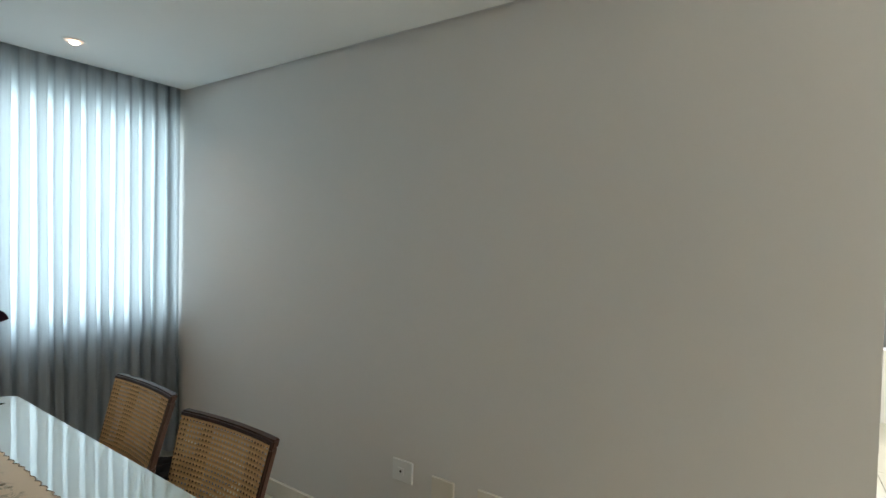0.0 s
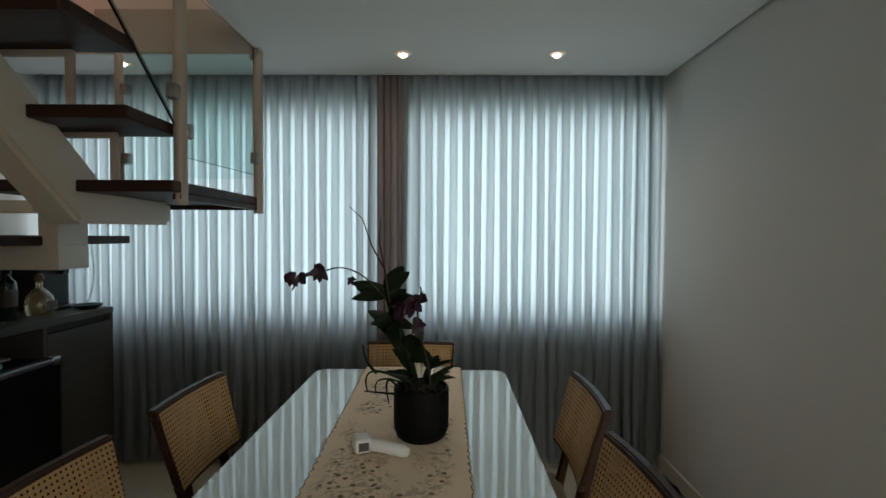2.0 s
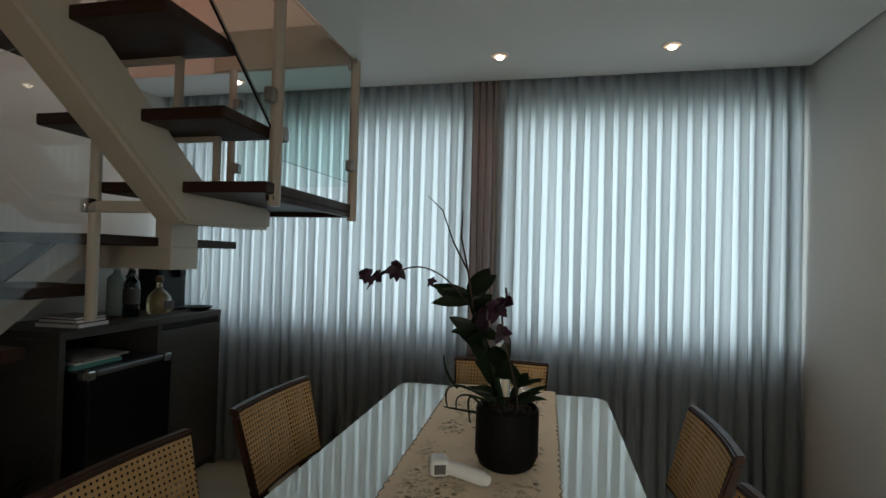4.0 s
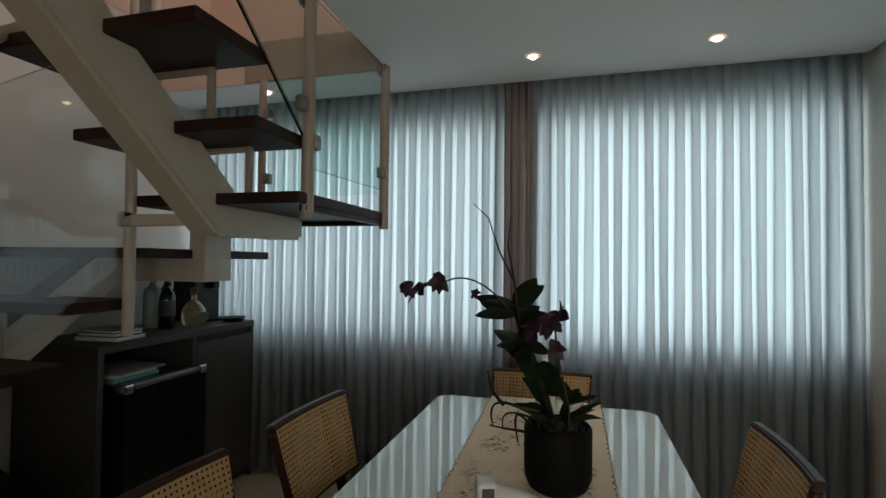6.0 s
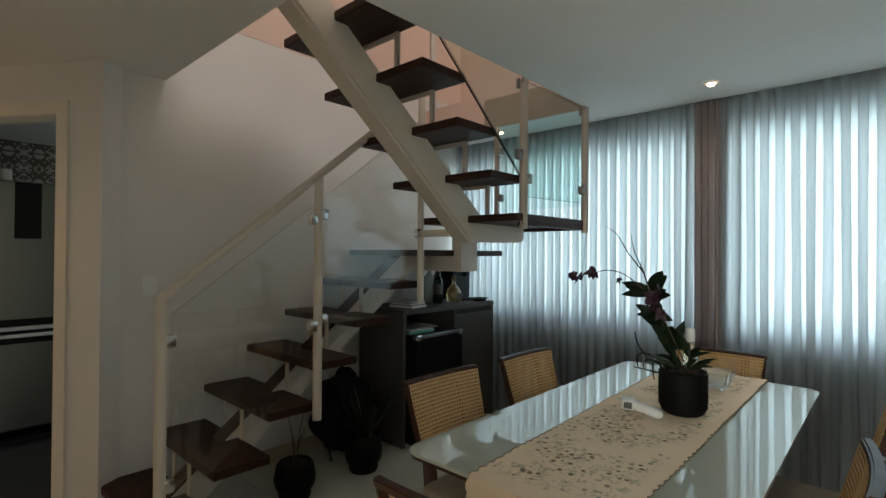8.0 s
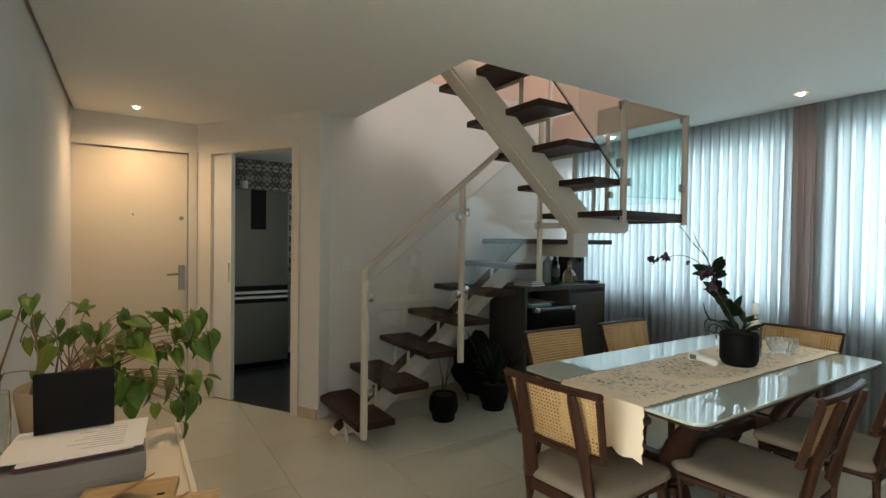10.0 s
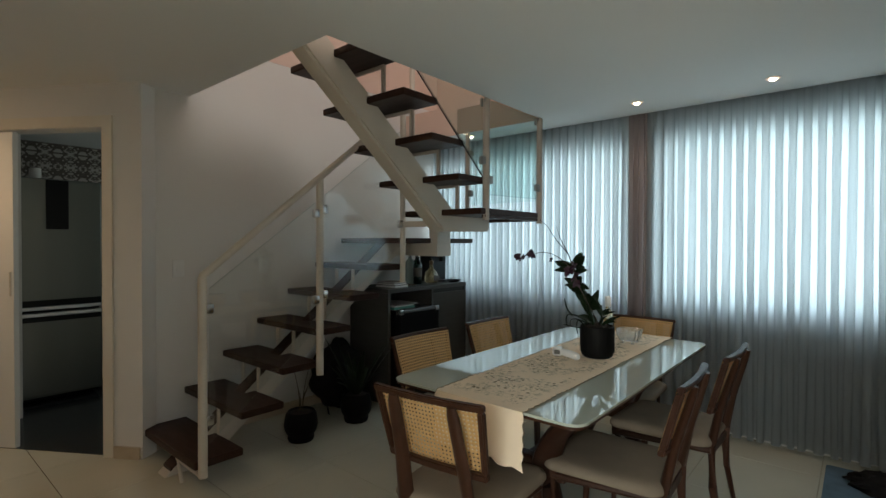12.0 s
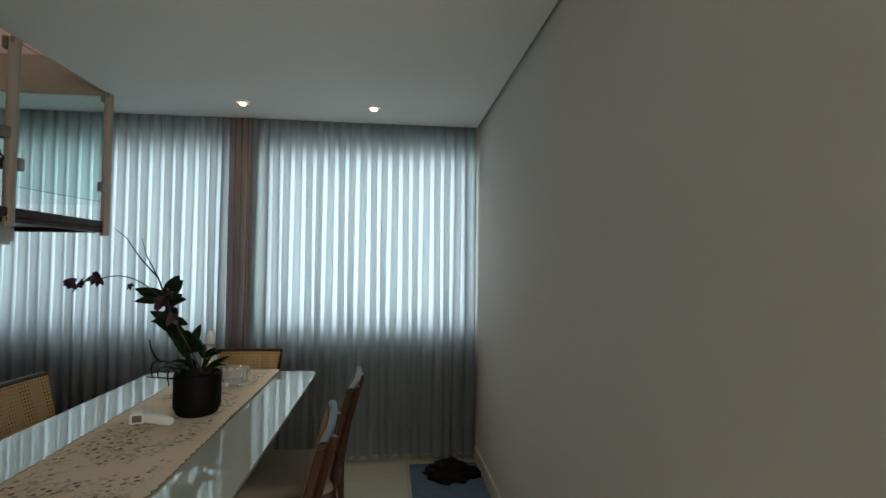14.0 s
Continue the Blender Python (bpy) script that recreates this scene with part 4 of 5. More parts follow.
for cx, sgn in ((TX1 - 0.42, 1), (TX0 + 0.42, -1)):
    for sy in (-1, 1):
        foot = (cx + sgn * 0.10, TC + sy * 0.33, 0.0)
        knee = (cx - sgn * 0.10, TC - sy * 0.12, 0.38)
        top = (cx + sgn * 0.16, TC + sy * 0.34, TZ - 0.05)
        pts = bend(foot, knee, top, 14)
        bm = tube(bmesh.new(), pts, [0.026 + 0.042 * math.sin(math.pi * k / 14) ** 1.3 + 0.02 * (k / 14) ** 4 for k in range(15)], 14, flat=0.62)
        part("leg", bm, TREAD, t, smooth=True)
    bm = boxes((cx - 0.035, cx + 0.035, TC - 0.20, TC + 0.20, 0.34, 0.42), bevel=0.012)
    part("stretcher", bm, WALNUT, t)
part("long_stretcher", boxes((TX0 + 0.42, TX1 - 0.42, TC - 0.025, TC + 0.025, 0.352, 0.408), bevel=0.01), WALNUT, t)


# ---- dining chairs: built facing +y, back towards -y ----
def back_at(u, w):
    """Place on the curved, leaning backrest: u across in metres, w up 0 to 1."""
    half = 0.205 + 0.022 * w
    x = u * half
    y = -0.225 - 0.075 * w + 0.016 * u * u - 0.018
    return Vector((x, y, 0.575 + 0.277 * w))


def back_strip(name, parent, us, ws, thick, mat, label="", uv=False, shift=0.0):
    """A curved sheet of the backrest between us and ws, thick metres deep."""
    bm = bmesh.new()
    nu, nw = (12, 1) if abs(us[1] - us[0]) > 0.3 else (2, 6)
    layer = bm.loops.layers.uv.new("UVMap") if uv else None
    grid = {}
    for side in (0, 1):
        for i in range(nu + 1):
            for j in range(nw + 1):
                u, w = us[0] + (us[1] - us[0]) * i / nu, ws[0] + (ws[1] - ws[0]) * j / nw
                p = back_at(u, w)
                p.y += thick * (0.5 - side) + shift
                grid[side, i, j] = bm.verts.new(p)
    sides = (0, 1) if thick > 0.004 else (0,)
    for side in sides:
        for i in range(nu):
            for j in range(nw):
                f = bm.faces.new((grid[side, i, j], grid[side, i + 1, j], grid[side, i + 1, j + 1], grid[side, i, j + 1]))
                if uv:
                    for l in f.loops:
                        l[layer].uv = (l.vert.co.x, l.vert.co.z)
    if len(sides) == 2:
        for i in range(nu):
            for j in (0, nw):
                bm.faces.new((grid[0, i, j], grid[0, i + 1, j], grid[1, i + 1, j], grid[1, i, j]))
        for j in range(nw):
            for i in (0, nu):
                bm.faces.new((grid[0, i, j], grid[0, i, j + 1], grid[1, i, j + 1], grid[1, i, j]))
    else:
        bmesh.ops.delete(bm, geom=[v for v in bm.verts if not v.link_faces], context="VERTS")
    if not uv:
        bmesh.ops.recalc_face_normals(bm, faces=bm.faces)
        hard = [e for e in bm.edges if len(e.link_faces) == 2 and e.calc_face_angle(0) > 1.0]
        bmesh.ops.bevel(bm, geom=hard, offset=0.005, segments=2, affect="EDGES")
    return part(name, bm, mat, parent, label, smooth=not uv)


def make_chair():
    ch = thing("dining_chair", "dark wooden dining chair with cane back and beige seat", "chair", (0, 0, 0), group="chairs round the dining table")
    back_strip("back_rail", ch, (-1, 1), (0.905, 1.0), 0.028, WALNUT)
    back_strip("back_rail", ch, (-1, 1), (0.0, 0.10), 0.028, WALNUT)
    back_strip("back_stile", ch, (-1, -0.905), (0.095, 0.91), 0.026, WALNUT)
    back_strip("back_stile", ch, (0.905, 1), (0.095, 0.91), 0.026, WALNUT)
    back_strip("cane_panel", ch, (-0.955, 0.955), (0.045, 0.952), 0.002, CANE, "woven natural cane panel", uv=True, shift=0.0152)
    for s in (-1, 1):
        up = [(s * 0.165, -0.275, 0.0), (s * 0.150, -0.235, 0.22), (s * 0.140, -0.225, 0.42), (s * 0.130, -0.262, 0.60), (s * 0.122, -0.318, 0.80), (s * 0.120, -0.328, 0.835)]
        bm = tube(bmesh.new(), up, [0.017, 0.024, 0.030, 0.029, 0.025, 0.018], 12, flat=0.6)
        part("back_leg", bm, WALNUT, ch, smooth=True)
        bm = tube(bmesh.new(), [(s * 0.205, 0.215, 0.0), (s * 0.198, 0.200, 0.25), (s * 0.195, 0.195, 0.415)], [0.012, 0.017, 0.022], 12)
        part("front_leg", bm, WALNUT, ch, smooth=True)
        bm = bmesh.new()
        tube(bm, [(s * 0.195, 0.20, 0.385), (s * 0.175, 0.0, 0.388), (s * 0.145, -0.225, 0.39)], 0.024, 10, flat=0.7)
        part("side_rail", bm, WALNUT, ch, smooth=True)
    part("front_rail", boxes((-0.19, 0.19, 0.185, 0.205, 0.362, 0.41), bevel=0.004), WALNUT, ch)
    part("rear_rail", boxes((-0.14, 0.14, -0.235, -0.215, 0.365, 0.41), bevel=0.004), WALNUT, ch)
    bm = bmesh.new()
    rings = []
    for inset, z in ((0.016, 0.411), (0.004, 0.415), (0.0, 0.424), (0.002, 0.436), (0.008, 0.446), (0.020, 0.453), (0.055, 0.457), (0.12, 0.458)):
        ring = []
        for x, y in rounded(-0.235 + inset, 0.235 - inset, -0.235 + inset, 0.245 - inset, max(0.02, 0.06 - inset * 0.3), 6):
            ring.append(bm.verts.new((x * (0.90 + 0.10 * (y + 0.235) / 0.48), y, z)))
        rings.append(ring)
    for p, q in zip(rings, rings[1:]):
        for k in range(len(p)):
            bm.faces.new((p[k], p[(k + 1) % len(p)], q[(k + 1) % len(p)], q[k]))
    bm.faces.new(rings[0])
    bm.faces.new(rings[-1])
    part("seat", bm, LINEN, ch, "beige linen upholstered seat", smooth=True)
    return ch


chair = make_chair()
chair.matrix_basis = pose(-1.69, -0.012, 0, 0, 0, -1.7)
copy_thing(chair, pose(-1.063, -0.035, 0, 0, 0, -1.6))
copy_thing(chair, pose(-1.745, 0.815, 0, 0, 0, 179.3))
copy_thing(chair, pose(-1.112, 0.772, 0, 0, 0, 183))
copy_thing(chair, pose(-2.20, 0.41, 0, 0, 0, -90))
copy_thing(chair, pose(-0.556, 0.413, 0, 0, 0, 96.3))

# ---- on the table ----
# runner with a scalloped edge, hanging over the near end
r = thing("table_runner", "cream embroidered table runner with scalloped edge", "table runner", (-1.4, 0.44, TZ))
bm = bmesh.new()
length, drop = 1.80, 0.19
rows = []
nl = 150
for i in range(nl + 1):
    s = (length + drop) * i / nl
    wave = 0.010 * abs(math.sin(s * math.pi / 0.042))
    row = []
    for j in range(13):
        v = j / 12
        left = 0.215 + 0.045 * min(1, s / length)
        y = left + (0.66 - left) * v + (wave if j == 12 else -wave if j == 0 else 0)
        lift = 0.0022 + 0.0022 * (noise.noise(Vector((s * 5, v * 3, 0))) + 0.6) + 0.004 * max(0, math.sin(s * 9.1)) ** 12
        if s < length:
            row.append(bm.verts.new((-2.335 + s, y, TZ + 0.001 + max(0.0004, lift))))
        else:
            e = s - length
            fold = min(1, e / 0.03)
            row.append(bm.verts.new((-2.335 + length + 0.008 * math.sin(fold * math.pi / 2) + 0.012 * math.sin(v * 9) * e / drop + 0.004, y * 1.0 + 0.02 * e * (v - 0.5), TZ + 0.003 - e + 0.006 * (1 - fold) - (0.02 * abs(math.sin(v * 14)) if i == nl else 0))))
    rows.append(row)
for p, q in zip(rows, rows[1:]):
    for j in range(12):
        bm.faces.new((p[j], p[j + 1], q[j + 1], q[j]))
edges = [[rows[i][j].co.copy() for i in range(nl + 1)] for j in (0, 12)]
part("cloth", bm, LACE, r, smooth=True)
for line in edges:
    bm = tube(bmesh.new(), [p + Vector((0, 0, 0.0008)) for p in line], 0.0013, 5)
    part("stitched_hem", bm, HEM, r, "brown stitched scalloped hem")

# orchid
PX, PY, PZ = -1.505, 0.52, TZ + 0.0085
o = thing("orchid_plant", "potted orchid with dark leaves and crimson flowers", "plant", (PX, PY, PZ))
bm = lathe(bmesh.new(), PX, PY, [(0.066, PZ), (0.076, PZ + 0.008), (0.084, PZ + 0.03), (0.086, PZ + 0.10), (0.086, PZ + 0.158), (0.082, PZ + 0.163), (0.078, PZ + 0.158), (0.076, PZ + 0.125)], 36)
pot = part("pot", bm, POT, o, "ribbed dark grey ceramic pot", smooth=True)
bm = bmesh.new()
for k in range(36):
    a = 2 * math.pi * k / 36
    tube(bm, [(PX + 0.0858 * math.cos(a), PY + 0.0858 * math.sin(a), PZ + 0.028), (PX + 0.0862 * math.cos(a), PY + 0.0862 * math.sin(a), PZ + 0.155)], 0.0007, 5)
part("rib", bm, POT, pot)
bm = lathe(bmesh.new(), PX, PY, [(0.077, PZ + 0.135), (0.06, PZ + 0.148), (0.03, PZ + 0.162), (0.002, PZ + 0.168)], 20)
part("bark", bm, SOIL, pot)
rnd = random.Random(4)
bm = bmesh.new()
for k in range(90):
    a, q = rnd.uniform(0, 6.28), 0.07 * rnd.random() ** 0.7
    box(bm, -0.010, 0.010, -0.005, 0.005, -0.004, 0.005, m=Matrix.Translation((PX + q * math.cos(a), PY + q * math.sin(a), PZ + 0.172 - 0.35 * q + rnd.uniform(-0.006, 0.004))) @ Euler((rnd.uniform(-0.5, 0.5), rnd.uniform(-0.5, 0.5), rnd.uniform(0, 3))).to_matrix().to_4x4())
tagged(part("bark_mulch", bm, SOIL, pot), kind="stuff")


def blade(bm, start, way, side, length, width, droop, n=9, cup=0.25):
    """A long leaf: starts at start, runs along way, bends down by droop."""
    start, way, side = Vector(start), Vector(way).normalized(), Vector(side).normalized()
    side = (side - way * side.dot(way)).normalized()
    up = way.cross(side).normalized()
    if up.z < 0:
        up = -up
    rows = []
    for k in range(n + 1):
        s = k / n
        w = width * (math.sin(math.pi * min(1, s ** 0.8 * 0.98 + 0.02)) ** 0.75) * 0.5 + 0.0015 * (1 - s)
        c = start + way * length * s + Vector((0, 0, -droop * s * s))
        rows.append([bm.verts.new(c - side * w + up * cup * w), bm.verts.new(c), bm.verts.new(c + side * w + up * cup * w)])
    for a, b in zip(rows, rows[1:]):
        for j in (0, 1):
            bm.faces.new((a[j], a[j + 1], b[j + 1], b[j]))
    ext = bmesh.ops.extrude_face_region(bm, geom=bm.faces[:] if len(rows) * 2 - 2 == len(bm.faces) else [f for r_ in rows for v in r_ for f in v.link_faces])
    bmesh.ops.translate(bm, verts=[g for g in ext["geom"] if isinstance(g, bmesh.types.BMVert)], vec=up * 0.0012)
    return bm


B0 = Vector((PX, PY, PZ + 0.14))
# main cane of the orchid, leaning
CR = [B0 + Vector((0.0, -0.025, 0.02)), B0 + Vector((0.015, -0.04, 0.10)), B0 + Vector((0.03, -0.062, 0.19)), B0 + Vector((0.055, -0.094, 0.285)), B0 + Vector((0.07, -0.108, 0.335))]
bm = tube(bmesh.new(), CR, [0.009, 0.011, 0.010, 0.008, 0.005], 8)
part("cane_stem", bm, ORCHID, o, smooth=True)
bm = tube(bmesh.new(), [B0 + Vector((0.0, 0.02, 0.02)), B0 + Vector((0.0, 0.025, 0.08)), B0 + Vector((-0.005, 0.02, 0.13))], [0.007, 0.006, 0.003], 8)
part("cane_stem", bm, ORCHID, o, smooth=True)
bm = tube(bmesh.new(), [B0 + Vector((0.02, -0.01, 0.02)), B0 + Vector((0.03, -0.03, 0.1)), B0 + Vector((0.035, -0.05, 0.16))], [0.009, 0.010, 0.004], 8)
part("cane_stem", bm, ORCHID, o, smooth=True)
LEAVES = []
rnd = random.Random(12)
# (height on the cane, direction, length, width, droop)
for h, way, ln, wd, dr in ((0.97, (0.1, 0.6, 0.8), 0.088, 0.040, 0.0), (0.94, (-0.4, 0.8, 0.7), 0.07, 0.03, 0.0), (0.80, (0.1, 0.8, 0.55), 0.062, 0.028, 0.0),
                           (0.86, (0.2, -0.9, 0.5), 0.10, 0.036, 0.02), (0.92, (-0.3, -0.7, 0.2), 0.075, 0.036, 0.01), (0.72, (0.3, 0.3, -0.2), 0.06, 0.032, 0.01),
                           (0.55, (0.2, -0.8, 0.6), 0.11, 0.034, 0.012), (0.48, (0.5, -0.7, 0.55), 0.10, 0.034, 0.01), (0.40, (-0.5, -0.6, 0.65), 0.10, 0.034, 0.01),
                           (0.60, (0.3, 0.7, 0.1), 0.06, 0.026, 0.02), (0.42, (0.5, 0.6, 0.3), 0.08, 0.034, 0.02), (0.34, (0.2, -0.5, 0.8), 0.12, 0.038, 0.0),
                           (0.28, (0.6, 0.1, 0.8), 0.11, 0.036, 0.01), (0.22, (-0.2, 0.3, 0.9), 0.12, 0.034, 0.0), (0.16, (0.3, -0.35, 0.9), 0.13, 0.036, 0.0)):
    i = min(3, int(h * 4))
    LEAVES.append((CR[i].lerp(CR[i + 1], h * 4 - i), way, ln, wd, dr))
for h, way, ln, wd, dr in ((0.95, (0.1, -0.95, 0.25), 0.10, 0.034, 0.0), (0.88, (0.2, -0.95, 0.05), 0.10, 0.03, 0.012), (0.98, (0.2, 0.75, 0.55), 0.09, 0.034, 0.0), (0.78, (0.4, 0.9, 0.25), 0.085, 0.034, 0.0),
                           (0.62, (0.3, -0.9, -0.1), 0.075, 0.022, 0.0), (0.33, (0.3, 0.9, 0.1), 0.085, 0.045, 0.02), (0.5, (0.6, -0.3, 0.4), 0.09, 0.04, 0.02)):
    i = min(3, int(h * 4))
    LEAVES.append((CR[i].lerp(CR[i + 1], h * 4 - i), way, ln, wd, dr))
SH = B0 + Vector((0.0, 0.022, 0.075))
for way, ln, wd, dr in (((0.1, -0.35, 0.95), 0.10, 0.022, 0.0), ((0.3, 0.6, 0.7), 0.06, 0.020, 0.01), ((0.1, 0.95, 0.45), 0.08, 0.012, 0.006), ((0.3, 0.85, 0.6), 0.085, 0.011, 0.025), ((-0.5, 0.5, 0.7), 0.06, 0.020, 0.01)):
    LEAVES.append((SH, way, ln, wd, dr))
for z, way, ln, wd, dr in ((0.09, (0.1, -0.8, 0.65), 0.075, 0.024, 0.0), (0.05, (0.2, -0.95, 0.35), 0.07, 0.026, 0.01), (0.13, (0.0, -0.6, 0.8), 0.08, 0.022, 0.0)):
    LEAVES.append((B0 + Vector((0.005, -0.03, z)), way, ln, wd, dr))
for k in range(9):
    a = -0.5 + 0.78 * k
    LEAVES.append((B0 + Vector((0.02 * math.sin(a), 0.03 * math.cos(a), 0.03)), (0.6 * math.sin(a), math.cos(a), 0.75), 0.085 + 0.012 * (k % 3), 0.013, 0.03 + 0.012 * (k % 2)))
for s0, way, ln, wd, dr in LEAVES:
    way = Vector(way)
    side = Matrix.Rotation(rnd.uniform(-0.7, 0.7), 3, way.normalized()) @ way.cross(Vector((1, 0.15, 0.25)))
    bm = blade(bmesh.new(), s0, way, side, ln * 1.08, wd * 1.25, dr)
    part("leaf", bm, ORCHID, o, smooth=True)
# thin arching roots and leaves hanging on one side
for pts, w in (([(0, -0.06, 0.0), (0.0, -0.13, 0.09), (0.02, -0.10, -0.03)], 0.004), ([(0.0, -0.05, 0.035), (0.01, -0.20, 0.115), (0.0, -0.17, 0.0)], 0.0045), ([(0.01, -0.05, 0.03), (0.03, -0.155, 0.075), (0.02, -0.14, 0.005)], 0.0035), ([(0.0, -0.14, 0.06), (0.0, -0.18, 0.09), (0.0, -0.185, 0.15)], 0.005), ([(0.03, -0.07, 0.004), (0.03, -0.12, 0.006), (0.03, -0.175, 0.012)], 0.004)):
    p3 = [B0 + Vector(q) for q in pts]
    bm = tube(bmesh.new(), bend(*p3, 10), [1.5 * w * (1 - 0.06 * k) for k in range(11)], 6, flat=0.7)
    part("root", bm, ORCHID, o, smooth=True)
# bare twigs
T0 = CR[3]
TT = Vector((-1.21, 0.385, 1.455))
CQ = CR[4]
tw = [T0, T0.lerp(TT, 0.35) + Vector((0.0, 0.01, 0.02)), T0.lerp(TT, 0.7), TT + Vector((0.0, 0.0, -0.01)), TT + Vector((0.02, -0.03, 0.02))]
bm = tube(bmesh.new(), tw, [0.0035, 0.003, 0.0022, 0.0015, 0.0008], 6)
part("twig", bm, TWIG, o, smooth=True)
bm = tube(bmesh.new(), [tw[1], tw[2] + Vector((0, 0.02, 0.01)), TT + Vector((-0.01, 0.045, -0.01))], [0.0028, 0.002, 0.0008], 6)
part("twig", bm, TWIG, o, smooth=True)
# flower spray
FL = Vector((-1.28, 0.212, 1.285))
arc = bend(CR[3], (CR[3] + FL) / 2 + Vector((0, 0, 0.13)), FL + Vector((0, 0.03, 0)), 12)
bm = tube(bmesh.new(), arc, 0.0022, 6)
part("flower_stem", bm, TWIG, o, smooth=True)


def flower(at, size, turn, seed):
    rn = random.Random(seed)
    bm = bmesh.new()
    at = Vector(at)
    m = Euler((rn.uniform(0.9, 1.5), rn.uniform(-0.4, 0.4), turn)).to_matrix()
    for k in range(7):
        a = 2 * math.pi * k / 7 + rn.uniform(-0.4, 0.4)
        way = m @ Vector((math.cos(a), math.sin(a), rn.uniform(-0.3, 0.8)))
        side = m @ Vector((-math.sin(a), math.cos(a), 0))
        one = bmesh.new()
        blade(one, at, way, side, size * rn.uniform(0.8, 1.1), size * 0.62, size * 0.2, 5)
        me = bpy.data.meshes.new("petal")
        one.to_mesh(me)
        one.free()
        bm.from_mesh(me)
        bpy.data.meshes.remove(me)
    bmesh.ops.create_icosphere(bm, subdivisions=1, radius=size * 0.2, matrix=Matrix.Translation(at))
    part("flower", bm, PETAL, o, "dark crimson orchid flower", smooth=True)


flower(FL, 0.036, 0.4, 1)
flower(FL + Vector((0.0, 0.045, 0.022)), 0.030, 1.4, 2)
flower(FL + Vector((0.02, -0.03, 0.004)), 0.028, 2.4, 6)
flower(Vector(arc[6]) + Vector((0, 0, -0.03)), 0.016, 0.9, 3)
BL = Vector((-1.19, 0.535, 1.245))
flower(BL, 0.042, 0.5, 4)
flower(BL + Vector((0.0, -0.022, -0.014)), 0.034, 2.0, 9)
flower(CQ + Vector((0.08, 0.055, -0.05)), 0.036, 1.0, 11)
flower(BL + Vector((-0.06, -0.012, -0.075)), 0.026, 1.8, 5)
bm = tube(bmesh.new(), [B0 + Vector((0.03, 0.03, 0.02)), B0 + Vector((0.12, 0.03, 0.10)), BL + Vector((-0.06, -0.01, -0.075)), BL + Vector((-0.015, -0.012, 0.0))], 0.0022, 6)
part("flower_stem", bm, TWIG, o, smooth=True)

# strappy leaves of the plant beside the sideboard
rnd = random.Random(31)
for k in range(20):
    a = rnd.uniform(0, 6.28)
    way = Vector((math.cos(a) * 0.55, math.sin(a) * 0.5, rnd.uniform(0.7, 1.3)))
    bm = blade(bmesh.new(), (-1.45 + 0.03 * math.cos(a), -1.36 + 0.03 * math.sin(a), 0.198), way, Vector((-math.sin(a), math.cos(a), 0.1)), rnd.uniform(0.26, 0.58), rnd.uniform(0.03, 0.05), rnd.uniform(0.03, 0.16))
    part("leaf", bm, ORCHID, LEAFY, smooth=True)

# handheld white device
h = thing("handheld_device", "white plastic handheld thermometer lying on the runner", "gadget", (-1.38, 0.40, TZ + 0.009))
ZB = TZ + 0.0095
bm = bmesh.new()
box(bm, -0.030, 0.030, -0.026, 0.026, 0, 0.044, bevel=0.012, seg=3, m=Matrix.Translation((-1.395, 0.352, ZB)) @ Euler((0, 0, radians(20))).to_matrix().to_4x4())
part("head", bm, WHITE, h, smooth=True)
bm = tube(bmesh.new(), [(-1.392, 0.372, ZB + 0.022), (-1.378, 0.42, ZB + 0.020), (-1.352, 0.478, ZB + 0.019), (-1.345, 0.49, ZB + 0.019)], [0.017, 0.019, 0.019, 0.012], 14)
part("grip", bm, WHITE, h, smooth=True)
bm = bmesh.new()
box(bm, 0.0298, 0.0312, -0.015, 0.015, 0.010, 0.034, m=Matrix.Translation((-1.395, 0.352, ZB)) @ Euler((0, 0, radians(20))).to_matrix().to_4x4())
part("screen", bm, LABEL, h, "dark display")
# glass bowl and spray bottle
b = thing("glass_bowl", "cut clear glass bowl on the table runner", "bowl", (-1.95, 0.53, TZ + 0.009))
ZG = TZ + 0.0095
bm = bmesh.new()
for ring, (w, z) in enumerate(((0.040, 0.016), (0.052, 0.020), (0.064, 0.05), (0.072, 0.085), (0.066, 0.084), (0.056, 0.05), (0.044, 0.028), (0.02, 0.026))):
    row = []
    for k in range(24):
        a = 2 * math.pi * k / 24
        q = w * (1.0 + 0.14 * math.cos(4 * a + math.pi) ** 2 * (1 if math.cos(4 * a + math.pi) > 0 else -0.3)) * (1.0 + (0.035 if k % 2 else 0) * (1 <= ring <= 3))
        row.append(bm.verts.new((-1.95 + q * math.cos(a), 0.53 + q * math.sin(a), ZG + z)))
    if ring:
        for k in range(24):
            bm.faces.new((last[k], last[(k + 1) % 24], row[(k + 1) % 24], row[k]))
    else:
        bm.faces.new(row)
    last = row
bm.faces.new(last)
bmesh.ops.recalc_face_normals(bm, faces=bm.faces)
part("bowl", bm, CUTGLASS, b)
for k in range(4):
    a = math.pi / 4 + k * math.pi / 2
    bm = bmesh.new()
    bmesh.ops.create_icosphere(bm, subdivisions=2, radius=0.0105, matrix=Matrix.Translation((-1.95 + 0.042 * math.cos(a), 0.53 + 0.042 * math.sin(a), ZG + 0.0105)))
    part("foot", bm, CUTGLASS, b, smooth=True)
b = thing("spray_bottle", "small clear plastic spray bottle behind the orchid", "bottle", (-1.76, 0.475, TZ + 0.009))
